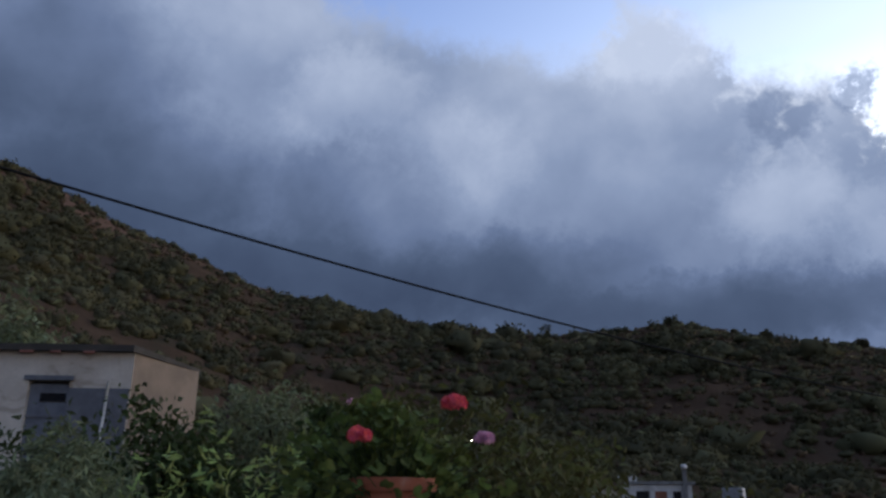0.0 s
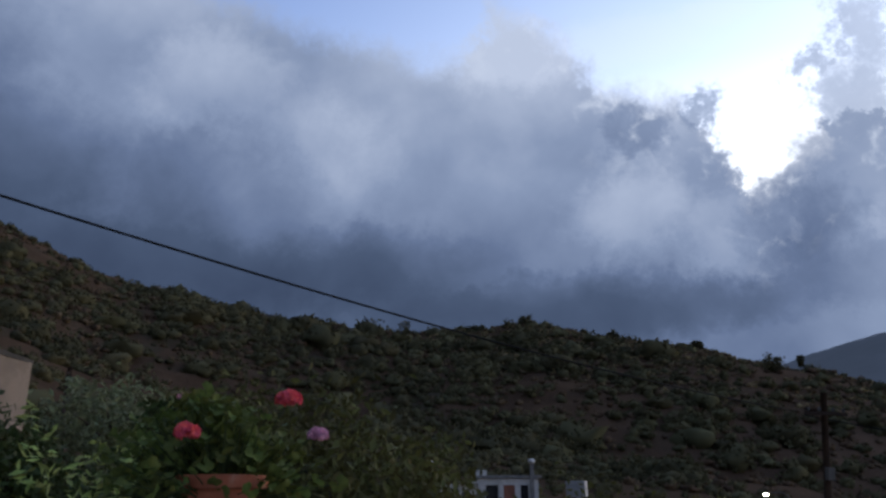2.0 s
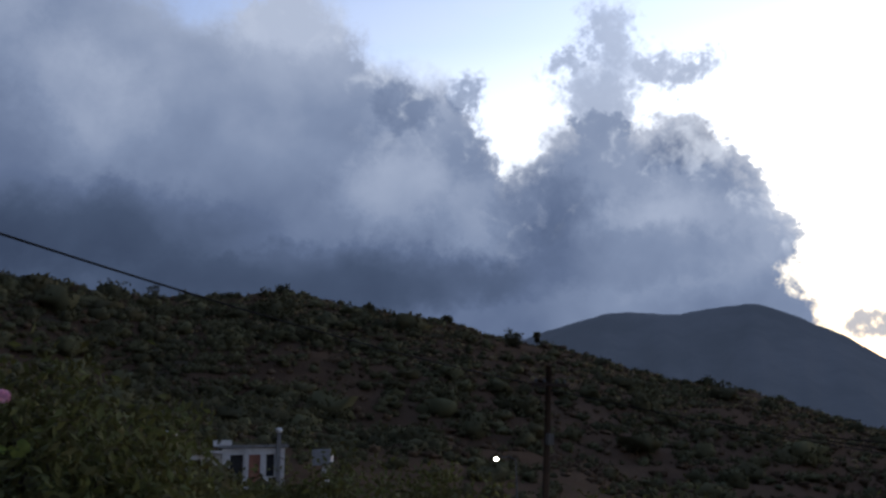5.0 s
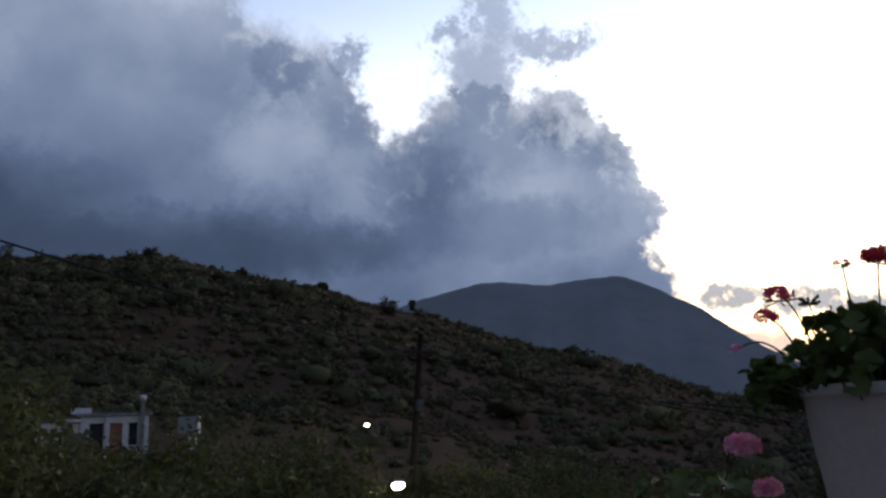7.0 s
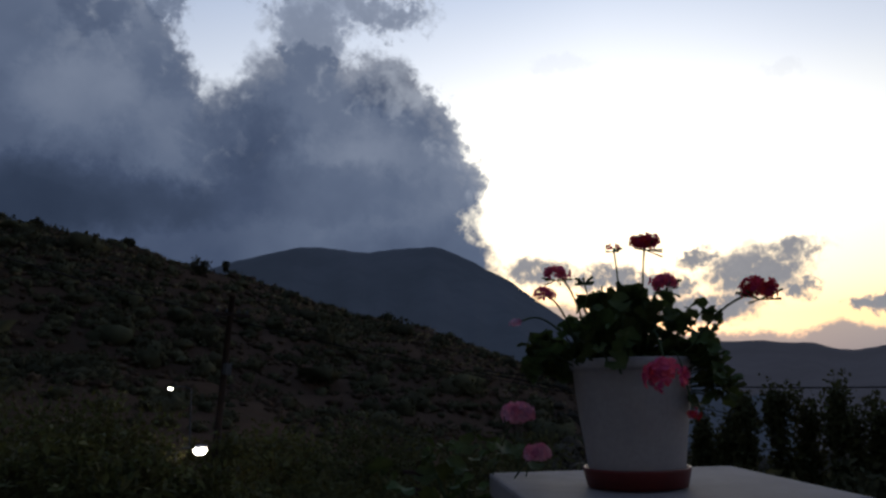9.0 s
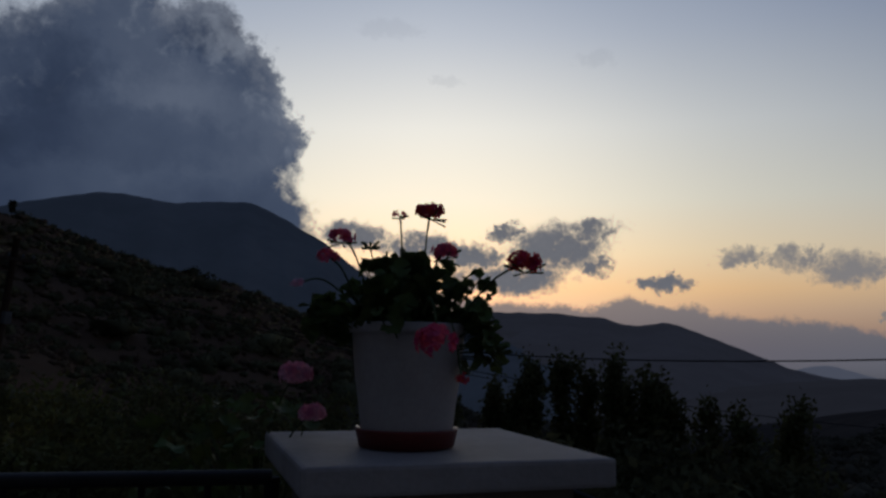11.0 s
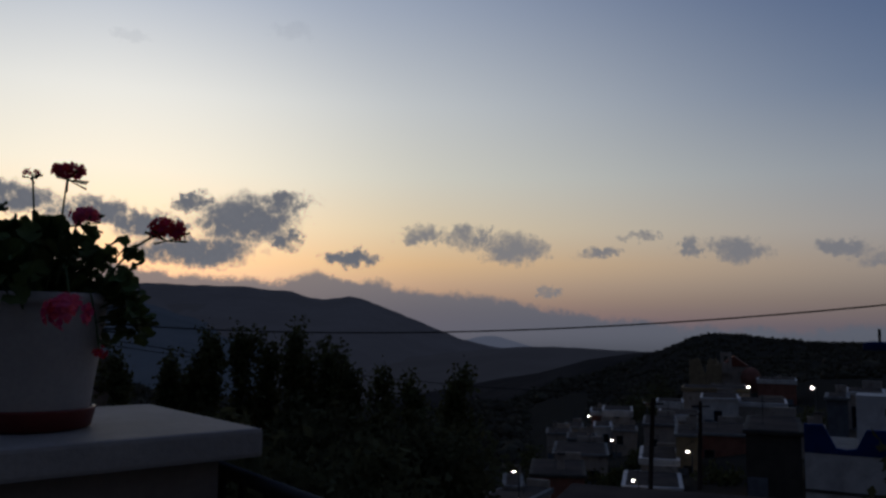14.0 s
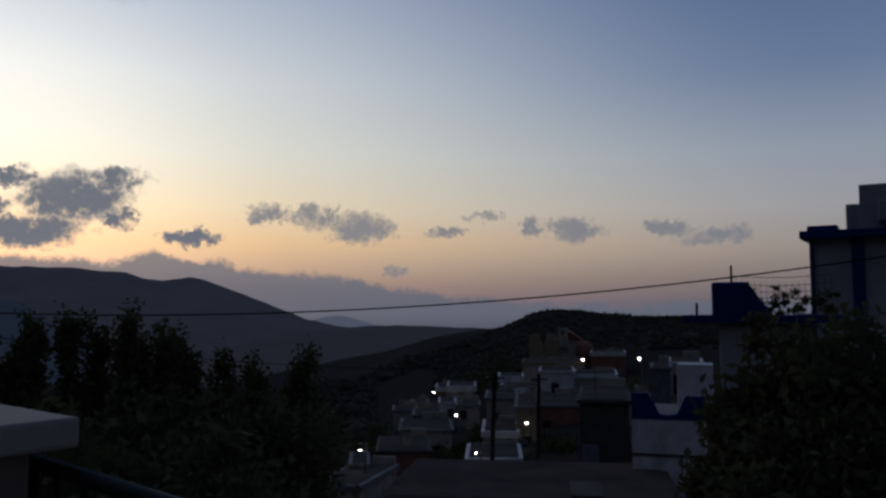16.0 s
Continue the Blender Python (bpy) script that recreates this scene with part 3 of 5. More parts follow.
def land_height(x, y):
    """Height of the ground with its terraces and hummocks at one place."""
    px, py = x - .2, y + .15
    r = math.hypot(px, py)
    z = float(rise(math.degrees(math.atan2(px, py)), r))
    k = min(1.0, max(0.0, (r - 30) / 120))
    z += k * 2.2 * noise.noise((x * .018, y * .018, 1.7)) + k * .8 * noise.noise((x * .06, y * .06, 4.1))
    if 90 < r < 330:      # old field terraces
        s = 3.4
        f = z / s - math.floor(z / s)
        z += .55 * s * (min(1.0, max(0.0, (f - .35) / .3)) - f) * min(1, (r - 90) / 40)
    return z


verts, faces = [], []
az_steps = list(np.arange(-180, -40, 4.0)) + list(np.arange(-40, 126, .5)) + list(np.arange(126, 180, 4.0))
r_steps = list(np.geomspace(2.6, 90, 44)) + list(np.arange(94, 330, 3.0)) + list(np.geomspace(335, 4600, 34))
for r in r_steps:
    for a in az_steps:
        p = polar(a, r)
        verts.append((p.x, p.y, land_height(p.x, p.y)))
na = len(az_steps)
for j in range(len(r_steps) - 1):
    for i in range(na):
        k = (i + 1) % na
        faces.append((j * na + i, j * na + k, (j + 1) * na + k, (j + 1) * na + i))
faces.append(tuple(range(na)))
ground = tagged(new("ground", mesh_of("ground", verts, faces, M_GROUND, True)), "dry brown hillside and valley with old field terraces", "hillside", kind="structure")


def ridge(name, r, profile, material, depth, foot, label, wobble=.12):
    """A far mountain: a crest along a bearing, falling to the front and the back with gullies."""
    rows, out, quads = 26, [], []
    lo, hi = profile[0][0], profile[-1][0]
    bearings = np.arange(lo, hi + .01, .35)
    crest = np.interp(bearings, [p[0] for p in profile], [p[1] for p in profile])
    kern = np.array([1, 2, 1.]) / 4
    crest = np.convolve(np.pad(crest, 1, mode="edge"), kern, "valid")
    for j in range(rows + 1):
        t = j / rows * 1.35          # 1 is the crest, beyond it the far side
        for a, e in zip(bearings, crest):
            rr = r - depth * (1 - t)
            top = 1.32 + r * math.tan(radians(e + wobble * noise.fractal((a * .55, r * .01, 0), 1.0, 2.0, 5)))
            h = t ** 1.15 if t <= 1 else 1 - (t - 1) * 1.5
            gully = .085 * noise.fractal((a * .35 + t * .8, t * 1.6, r * .003), 1.0, 2.0, 5) * math.sin(math.pi * min(t, 1)) if t < 1 else 0
            p = polar(a, rr)
            out.append((p.x, p.y, foot + (top - foot) * (h + gully)))
    m = len(bearings)
    for j in range(rows):
        for i in range(m - 1):
            quads.append((j * m + i, j * m + i + 1, (j + 1) * m + i + 1, (j + 1) * m + i))
    return tagged(new(name, mesh_of(name, out, quads, material, True)), label, "mountain", kind="structure")


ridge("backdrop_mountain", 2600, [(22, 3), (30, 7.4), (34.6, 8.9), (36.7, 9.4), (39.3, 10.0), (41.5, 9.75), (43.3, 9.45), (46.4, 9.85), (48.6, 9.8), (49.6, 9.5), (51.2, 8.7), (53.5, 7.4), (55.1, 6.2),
                                  (57, 4.8), (59.5, 3.2), (62, 2.0), (66, .6), (72, -1)], M_MOUNTAIN, 1500, -120, "dark mountain under the cloud bank, blue haze glow in its colour")
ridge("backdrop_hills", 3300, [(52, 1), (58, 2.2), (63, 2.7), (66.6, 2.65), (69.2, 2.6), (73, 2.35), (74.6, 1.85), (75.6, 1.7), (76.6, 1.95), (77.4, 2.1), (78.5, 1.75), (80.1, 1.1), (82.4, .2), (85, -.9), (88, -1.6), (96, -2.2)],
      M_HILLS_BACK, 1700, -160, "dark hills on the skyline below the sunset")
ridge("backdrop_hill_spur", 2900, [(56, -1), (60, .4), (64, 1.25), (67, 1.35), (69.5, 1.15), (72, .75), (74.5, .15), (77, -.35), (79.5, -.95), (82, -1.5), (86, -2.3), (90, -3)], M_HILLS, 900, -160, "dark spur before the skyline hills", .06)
ridge("backdrop_far_hill", 4300, [(83, -1.6), (85.2, -1.1), (86.6, -.75), (87.6, -.7), (88.6, -1.0), (90, -1.4), (92, -1.9)], M_HILLS_PALE, 600, -160, "small hill far off, pale from haze glow in its colour", .03)
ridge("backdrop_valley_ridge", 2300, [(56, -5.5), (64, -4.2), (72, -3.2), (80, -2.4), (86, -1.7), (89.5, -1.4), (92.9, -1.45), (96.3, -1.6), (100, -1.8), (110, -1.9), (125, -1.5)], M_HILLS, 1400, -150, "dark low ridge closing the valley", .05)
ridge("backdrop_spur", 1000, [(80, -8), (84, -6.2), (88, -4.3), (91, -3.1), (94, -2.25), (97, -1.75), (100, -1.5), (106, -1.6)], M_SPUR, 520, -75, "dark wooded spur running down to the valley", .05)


# ---- the terrace we stand on ----
TURN = -44.2         # the front edge of the corner pillar
CAP = Vector((2.08, .667, 1.086))


def terrace_pillar(centre, top, width, label):
    t = thing("pillar", pose(centre[0], centre[1], 0, 0, 0, TURN), label, "pillar", "terrace pillars")
    part("shaft", box_mesh("shaft", (width - .13, width - .13, top - .060 + .02), M_SHAFT, (0, 0, (top - .060 - .02) / 2), .012), t)
    part("cap", box_mesh("cap", (width, width, .060), M_CAP, (0, 0, top - .030), .009), t, "white painted slab cap with worn edges")
    return t


terrace_pillar(CAP, 1.086, .655, "brown-washed corner pillar with a wide pale slab cap")
PILLAR2 = Vector((-.20, 3.36, 1.21))
terrace_pillar(PILLAR2, 1.21, .60, "brown-washed pillar carrying a terracotta pot")


def railing(a, b, top, label):
    """Dark iron railing between two places, with bars."""
    a, b = Vector(a), Vector(b)
    d = (b - a)
    t = thing("railing", pose(a.x, a.y, 0), label, "railing", "terrace railings")
    part("handrail", tube_mesh("handrail", [(0, 0, top), (d.x * .5, d.y * .5, top), (d.x, d.y, top)], .017, M_IRON, 10), t)
    part("lower_rail", tube_mesh("lower_rail", [(0, 0, .12), (d.x, d.y, .12)], .014, M_IRON), t)
    for q in (0.0, 1.0):
        part("post", tube_mesh("post", [(d.x * q, d.y * q, .0), (d.x * q, d.y * q, top)], .017, M_IRON, 8), t)
    n = int(d.length / .13)
    bar = tube_mesh("bar", [(0, 0, .12), (0, 0, top)], .008, M_IRON, 6)
    for i in range(1, n):
        part("bar", bar, t, m=Matrix.Translation((d.x * i / n, d.y * i / n, 0)))
    return t


railing((2.295, .379, 0), (.70, -1.078, 0), .965, "dark iron railing beside the corner pillar")
railing((1.84, .91, 0), (.03, 3.12, 0), 1.02, "dark iron railing between the two pillars")

floor_pts = [Vector((2.45, .66, 0)), Vector((-.25, 3.7, 0)), Vector((-5.5, 3.9, 0)), Vector((-5.5, -4.6, 0)), Vector((-2.3, -4.6, 0))]
bm = bmesh.new()
low_ring = [bm.verts.new((p.x, p.y, -.30)) for p in floor_pts]
top_ring = [bm.verts.new((p.x, p.y, -.012)) for p in floor_pts]
bm.faces.new(top_ring[::-1])
bm.faces.new(low_ring)
for i in range(5):
    k = (i + 1) % 5
    bm.faces.new((low_ring[i], top_ring[i], top_ring[k], low_ring[k]))
bmesh.ops.recalc_face_normals(bm, faces=bm.faces[:])
tagged(new("floor", mesh_bm("floor", bm, M_CONCRETE)), "concrete terrace slab", "floor", kind="structure")
bm = bmesh.new()
ring = [[bm.verts.new((p.x * .96 - .05, p.y * .96 - .03, z)) for p in floor_pts] for z in (-3.4, -.302)]
for i in range(5):
    k = (i + 1) % 5
    bm.faces.new((ring[0][i], ring[1][i], ring[1][k], ring[0][k]))
tagged(new("wall_below_terrace", mesh_bm("wall_below_terrace", bm, M_WHITE)), "whitewashed wall carrying the terrace", "wall", kind="structure")
# the house behind the terrace, added out of view, closes the place and blocks sky light
tagged(new("wall_house", box_mesh("wall_house", (7.5, .3, 3.2), M_WHITE, (0, 0, 1.6), .01)), "unseen whitewashed house wall behind the terrace, blocks sky light", "wall", kind="structure").matrix_basis = pose(-2.9, -4.75, -.01)
tagged(new("wall_side", box_mesh("wall_side", (.3, 8.6, 3.2), M_WHITE, (0, 0, 1.6), .01)), "unseen whitewashed side wall added beside the terrace", "wall", kind="structure").matrix_basis = pose(-5.65, -.3, -.01)


# ---- pots ----
def lip(r, z0, z1, wall=.008):
    return [(r, z0), (r + .001, z0 + .004), (r + .001, z1 - .003), (r - .002, z1), (r - wall + .002, z1), (r - wall, z1 - .003)]


white_pot = thing("flower_pot", pose(2.005, .665, 1.088, 0, 0, 12) @ Matrix.Scale(1.035, 4), "large white plastic flower pot on the pillar cap", "flower pot")
part("body", lathe_mesh("body", [(.090, .018), (.098, .020), (.101, .04), (.107, .09), (.116, .15), (.121, .20), (.124, .236), (.127, .242)] + lip(.133, .244, .266) +
                        [(.122, .25), (.120, .235), (.02, .234)], M_POT, 56), white_pot)
part("saucer", lathe_mesh("saucer", [(.095, 0), (.104, .002), (.112, .036), (.113, .04), (.110, .041), (.105, .038), (.10, .018), (.02, .017)], M_SAUCER, 48), white_pot, "dark red plastic saucer")
part("soil", lathe_mesh("soil", [(.119, .236), (.119, .240), (.08, .246), (.03, .250), (.005, .249)], M_SOIL, 30), white_pot, "dark potting soil")

terra_pot = thing("flower_pot", pose(-.185, 3.30, 1.212, 0, 0, 5) @ Matrix.Scale(1.07, 4), "terracotta flower pot with a broad rim", "flower pot")
part("body", lathe_mesh("body", [(.10, 0), (.108, .004), (.112, .03), (.124, .09), (.136, .15), (.141, .168)], M_TERRA, 56), terra_pot)
part("rim", lathe_mesh("rim", [(.141, .164), (.156, .166), (.160, .172), (.163, .205), (.161, .211), (.154, .213), (.147, .210), (.142, .19), (.140, .175)], M_TERRA, 56), terra_pot, "thick rolled terracotta rim")
part("soil", lathe_mesh("soil", [(.139, .17), (.139, .185), (.08, .192), (.01, .19)], M_SOIL, 30), terra_pot, "dark potting soil")


# ---- geraniums ----
def geranium_leaf_mesh(seed, size, material):
    """A round, scalloped, slightly cupped leaf with a notch at its stalk."""
    rng = random.Random(seed)
    vs, fs = [(0, 0, 0)], []
    n = 22
    for i in range(n + 1):
        a = radians(20 + 320 * i / n) - math.pi / 2
        r = size * (.5 + .045 * math.cos(7 * (a + math.pi / 2)) + rng.uniform(-.015, .015))
        vs.append((r * math.cos(a), r * math.sin(a), .10 * size * math.sin(3 * a + seed) + .10 * size))
    for i in range(n + 1):
        x, y, z = vs[i + 1]
        vs.append((x * .55, y * .55, z * .28 - .02 * size))
    for i in range(n):
        fs.append((n + 2 + i, i + 1, i + 2, n + 3 + i))
        fs.append((0, n + 2 + i, n + 3 + i))
    return mesh_of("leaf", vs, fs, material, True)


GER_LEAF = [geranium_leaf_mesh(s, .062, M_GERANIUM) for s in range(5)]
GER_LEAF_LIGHT = [geranium_leaf_mesh(s, .062, M_GERANIUM_LIGHT) for s in range(5)]


def flower_head_mesh(seed, radius, material, n=46, flat=.8):
    """A ball of many small five-petalled florets."""
    rng = np.random.default_rng(seed)
    d = rng.normal(size=(n, 3))
    d[:, 2] = np.abs(d[:, 2]) * .9 - .25
    d /= np.linalg.norm(d, axis=1)[:, None]
    vs, fs = [], []
    for q in d:
        c = Vector(q * np.array([1, 1, flat])) * radius * rng.uniform(.55, 1.12)
        nz = Vector(q)
        u = nz.cross(Vector((.3, .5, .8))).normalized()
        v = nz.cross(u)
        s = radius * rng.uniform(.30, .48)
        spin = rng.uniform(0, 6.28)
        for k in range(5):
            a = spin + k * 2 * math.pi / 5
            w = .55
            o = len(vs)
            p = [c - nz * s * .25]
            for aa, rr, hh in ((a - w, .7, .10), (a - w * .5, 1.0, .02), (a + w * .5, 1.0, .06), (a + w, .7, .10)):
                p.append(c + (u * math.cos(aa) + v * math.sin(aa)) * s * rr + nz * s * hh)
            vs += p
            fs += [(o, o + 1, o + 2), (o, o + 2, o + 3), (o, o + 3, o + 4)]
    return mesh_of("flower_head", vs, fs, material)


def bent(a, b, sag, n=7):
    a, b = Vector(a), Vector(b)
    return [a.lerp(b, i / n) + Vector((0, 0, sag * math.sin(math.pi * i / n))) for i in range(n + 1)]


def flower(plant, at, foot, radius, material, seed, label, n=46, loose=False):
    at, foot = Vector(at), Vector(foot)
    st = part("flower_stalk", tube_mesh("flower_stalk", bent(foot, at, .02 if foot.z < at.z else .06), .0022, M_STEM, 6), plant)
    part("flower_head", flower_head_mesh(seed, radius, material, n, .75), st, label, Matrix.Translation(at))
    if loose:
        rng = random.Random(seed)
        for i in range(7):
            a = rng.uniform(0, 6.28)
            e = at + Vector((math.cos(a), math.sin(a), rng.uniform(-.9, .2))) * radius * 1.25
            part("bud", tube_mesh("bud", [at - Vector((0, 0, radius * .5)), e], [.001, .0022], M_STEM, 5), st, "drooping bud on a thin stalk")


def leaves_on(plant, spots, rng, size=1.0, stalk_from=None, kinds=GER_LEAF):
    """One object for each leaf and each leaf stalk."""
    for p in spots:
        p = Vector(p)
        q = Euler((rng.uniform(-1.0, 1.0), rng.uniform(-.9, .9), rng.uniform(0, 6.28))).to_matrix().to_4x4()
        s = size * rng.uniform(.65, 1.25)
        part("leaf", rng.choice(kinds), plant, m=Matrix.Translation(p) @ q @ Matrix.Scale(s, 4))
        if stalk_from is not None and rng.random() < .6:
            part("leaf_stalk", tube_mesh("leaf_stalk", bent(stalk_from(p), p, .01, 4), [.0026, .0024, .0022, .002, .0018], M_STEM, 5), plant)


PB = Vector((2.00, .672, 1.35))
ger = thing("geranium", pose(*PB), "bushy geranium with crimson and rose flower heads", "potted plant")
rng = random.Random(4)
spots = []
side = Vector((.485, -.875, 0))     # across the line of sight
back = Vector((.875, .485, 0))
while len(spots) < 190:             # dome over the pot, spilling to both sides
    u, v, w = rng.gauss(0, .085), rng.gauss(0, .075), rng.uniform(0.0, .165)
    if abs(u) > .20 or w > .17 - 2.6 * u * u - 1.5 * v * v:
        continue
    spots.append(side * u + back * v + Vector((0, 0, w)))
for i in range(30):                 # the arm that leans out over the near edge and hangs
    t = rng.random()
    spots.append(side * (.08 + .135 * t) + back * rng.gauss(-.05, .03) + Vector((0, 0, .09 - .17 * t * t + rng.gauss(0, .035))))
for i in range(13):
    spots.append(side * rng.uniform(.13, .18) + back * rng.gauss(-.06, .02) + Vector((0, 0, rng.uniform(-.11, .05))))
for i in range(64):                 # left shoulder
    u = rng.uniform(-.225, -.10)
    spots.append(side * u + back * rng.gauss(0, .04) + Vector((0, 0, rng.uniform(-.02, .10 + (u + .10) * .35))))
for u, w in ((.17, .115), (.145, .12), (.20, .085), (.185, .10), (.12, .10)):
    spots.append(side * u + back * -.05 + Vector((0, 0, w)))
leaves_on(ger, spots, rng, .80, lambda p: Vector((p.x * .25, p.y * .25, -.07)))
for at, foot, r, mat_, seed, lab, loose in (
        ((1.96, .59, 1.610), (1.97, .61, 1.45), .031, M_CRIMSON, 1, "crimson flower head on a tall stalk", True),
        ((1.93, .65, 1.603), (1.95, .65, 1.45), .016, M_CRIMSON, 2, "opening crimson bud on a tall stalk", True),
        ((1.83, .735, 1.545), (1.89, .71, 1.44), .026, M_ROSE, 3, "rose red flower head", True),
        ((1.81, .755, 1.500), (1.88, .73, 1.41), .023, M_ROSE, 4, "rose red flower head", False),
        ((1.98, .56, 1.520), (1.98, .60, 1.44), .030, M_ROSE, 5, "rose flower head above the leaves", True),
        ((1.76, .28, 1.462), (1.90, .47, 1.38), .031, M_CRIMSON, 6, "crimson flower head leaning far out", True),
        ((1.815, .485, 1.322), (1.92, .58, 1.38), .042, M_ROSE, 7, "deep pink flower head hanging before the pot", False),
        ((1.95, .50, 1.243), (1.97, .56, 1.36), .018, M_CRIMSON, 8, "small red flower head", False),
        ((1.785, .815, 1.44), (1.87, .765, 1.43), .016, M_PALE, 9, "faded pale flower head", False)):
    flower(ger, Vector(at) - PB, Vector(foot) - PB, r, mat_, seed, lab, 27 if r > .02 else 9, loose)
part("seed_head", many_tubes("seed_head", [(bent(Vector((1.96, .72, 1.44)) - PB, Vector((1.975, .755, 1.535)) - PB, .0), .0018)] +
     [([Vector((1.975, .755, 1.535)) - PB, Vector((1.975 + .022 * math.cos(a), .755 + .022 * math.sin(a), 1.545 + .008 * math.sin(3 * a))) - PB], [.001, .004]) for a in np.arange(0, 6.2, .6)], M_STEM, 5), ger, "dried green seed head")

T2 = Vector((-.185, 3.30, 1.405))
ger2 = thing("geranium", pose(*T2), "leafy green geranium with coral flower heads in the terracotta pot", "potted plant")
rng = random.Random(9)
spots = []
while len(spots) < 430:
    u, v, w = rng.gauss(-.07, .22), rng.gauss(0, .12), rng.uniform(-.04, .36)
    if abs(u) > .44 or w > .34 - .8 * abs(u + .06) ** 1.4:
        continue
    spots.append(Vector((u, v, w)))
for i in range(26):
    spots.append(Vector((rng.uniform(.12, .30), rng.gauss(-.03, .05), rng.uniform(-.12, .14))))
leaves_on(ger2, spots, rng, .95, lambda p: Vector((p.x * .3, p.y * .3, -.06)), GER_LEAF_LIGHT)
for at, foot, r, mat_, seed, lab in (
        ((-.295, 3.02, 1.578), (-.22, 3.30, 1.44), .044, M_CORAL, 11, "bright coral red flower head"),
        ((.050, 3.16, 1.712), (-.05, 3.30, 1.51), .046, M_CORAL, 12, "bright coral red flower head on a tall stalk"),
        ((.165, 3.14, 1.582), (.03, 3.30, 1.46), .037, M_PALE, 13, "pale pink flower head"),
        ((-.37, 3.36, 1.74), (-.30, 3.32, 1.54), .018, M_PALE, 14, "small whitish flower")):
    flower(ger2, Vector(at) - T2, Vector(foot) - T2, r, mat_, seed, lab, 60 if r > .02 else 10)

T3 = Vector((2.10, 1.15, 1.0))
ger3 = thing("geranium", pose(*T3), "pink flowering geranium growing below the pillar cap", "potted plant")
rng = random.Random(12)
spots = [Vector((rng.gauss(-.06, .10), rng.gauss(.02, .13), rng.uniform(-.5, .17))) for i in range(130)]
leaves_on(ger3, spots, rng, 1.0, lambda p: Vector((p.x * .4, p.y * .4, p.z - .25)))
for at, foot, r, mat_, seed, lab in (
        ((1.93, .925, 1.243), (2.05, 1.10, 1.08), .036, M_PINK, 21, "mauve pink flower head"),
        ((1.945, .885, 1.150), (2.04, 1.06, 1.02), .032, M_PINK, 22, "mauve pink flower head lying on the cap")):
    flower(ger3, Vector(at) - T3, Vector(foot) - T3, r, mat_, seed, lab, 60)
planter = thing("planter", pose(2.12, 1.17, .0), "dull terracotta planter beside the corner pillar", "flower pot")
part("body", lathe_mesh("body", [(.11, 0), (.115, .005), (.15, .36), (.15, .37), (.165, .375), (.168, .41), (.155, .415), (.145, .39), (.02, .385)], M_TERRA, 40), planter)
part("stem", tube_mesh("stem", [(0, 0, .38), (-.02, -.01, .7), (-.03, 0, 1.02)], [.018, .014, .008], M_STEM, 8), planter, "woody stem")


# ---- old house on the slope ----
old = thing("house", pose(-6.53, 17.2, 0, 0, 0, 1.8), "old flat-roofed house, cracked plaster and brown render", "house")
Z0, ZR = 1.2, 4.45


def wall_mesh(name, x0, x1, z0, z1, thick, material, openings=(), axis="x"):
    """A wall with rectangular holes through it; openings are (x0, x1, z0, z1)."""
    xs = sorted({x0, x1, *[o[0] for o in openings], *[o[1] for o in openings]})
    zs = sorted({z0, z1, *[o[2] for o in openings], *[o[3] for o in openings]})
    vs, fs = [], []

    def is_hole(i, j):
        cx, cz = (xs[i] + xs[i + 1]) / 2, (zs[j] + zs[j + 1]) / 2
        return any(o[0] < cx < o[1] and o[2] < cz < o[3] for o in openings)

    index = {}

    def vert(i, j, s):
        if (i, j, s) not in index:
            index[i, j, s] = len(vs)
            vs.append((xs[i], s * thick, zs[j]) if axis == "x" else (s * thick, xs[i], zs[j]))
        return index[i, j, s]

    nx, nz = len(xs) - 1, len(zs) - 1
    for i in range(nx):
        for j in range(nz):
            if is_hole(i, j):
                continue
            fs.append((vert(i, j, 0), vert(i + 1, j, 0), vert(i + 1, j + 1, 0), vert(i, j + 1, 0)))
            fs.append((vert(i, j, 1), vert(i, j + 1, 1), vert(i + 1, j + 1, 1), vert(i + 1, j, 1)))
            for (di, dj, e) in ((-1, 0, ((i, j), (i, j + 1))), (1, 0, ((i + 1, j + 1), (i + 1, j))), (0, -1, ((i + 1, j), (i, j))), (0, 1, ((i, j + 1), (i + 1, j + 1)))):
                a, b = i + di, j + dj
                if a < 0 or b < 0 or a >= nx or b >= nz or is_hole(a, b):
                    fs.append((vert(*e[0], 0), vert(*e[0], 1), vert(*e[1], 1), vert(*e[1], 0)))
    return mesh_of(name, vs, fs, material)


part("front_wall", wall_mesh("front_wall", -9.0, 0, Z0, ZR - .1, .28, M_PLASTER, [(-2.13, -1.28, Z0 + .25, 3.72)]), old, "pale cracked plaster wall with rust stains")
side_m = Matrix.Translation((-.003, 0, 0)) @ Matrix.Rotation(radians(-14.5), 4, "Z")
part("side_wall", wall_mesh("side_wall", 0, 2.75, Z0, ZR - .1, -.28, M_PLASTER_BROWN_SHADED, axis="y"), old, "brown rendered side wall, colour darkened for its shade", side_m)
part("back_wall", box_mesh("back_wall", (8.2, .28, ZR - Z0 - .1), M_PLASTER_BROWN_SHADED, (-3.9, 2.75, (Z0 + ZR - .1) / 2), 0), old)
bm = bmesh.new()
edge = [(-9.15, -.18), (.02, -.16), (.70, 2.74), (-9.15, 2.95)]
lo_v = [bm.verts.new((x, y, ZR - .12)) for x, y in edge]
hi_v = [bm.verts.new((x, y, ZR + (.02 if i in (0, 1) else -.03))) for i, (x, y) in enumerate(edge)]
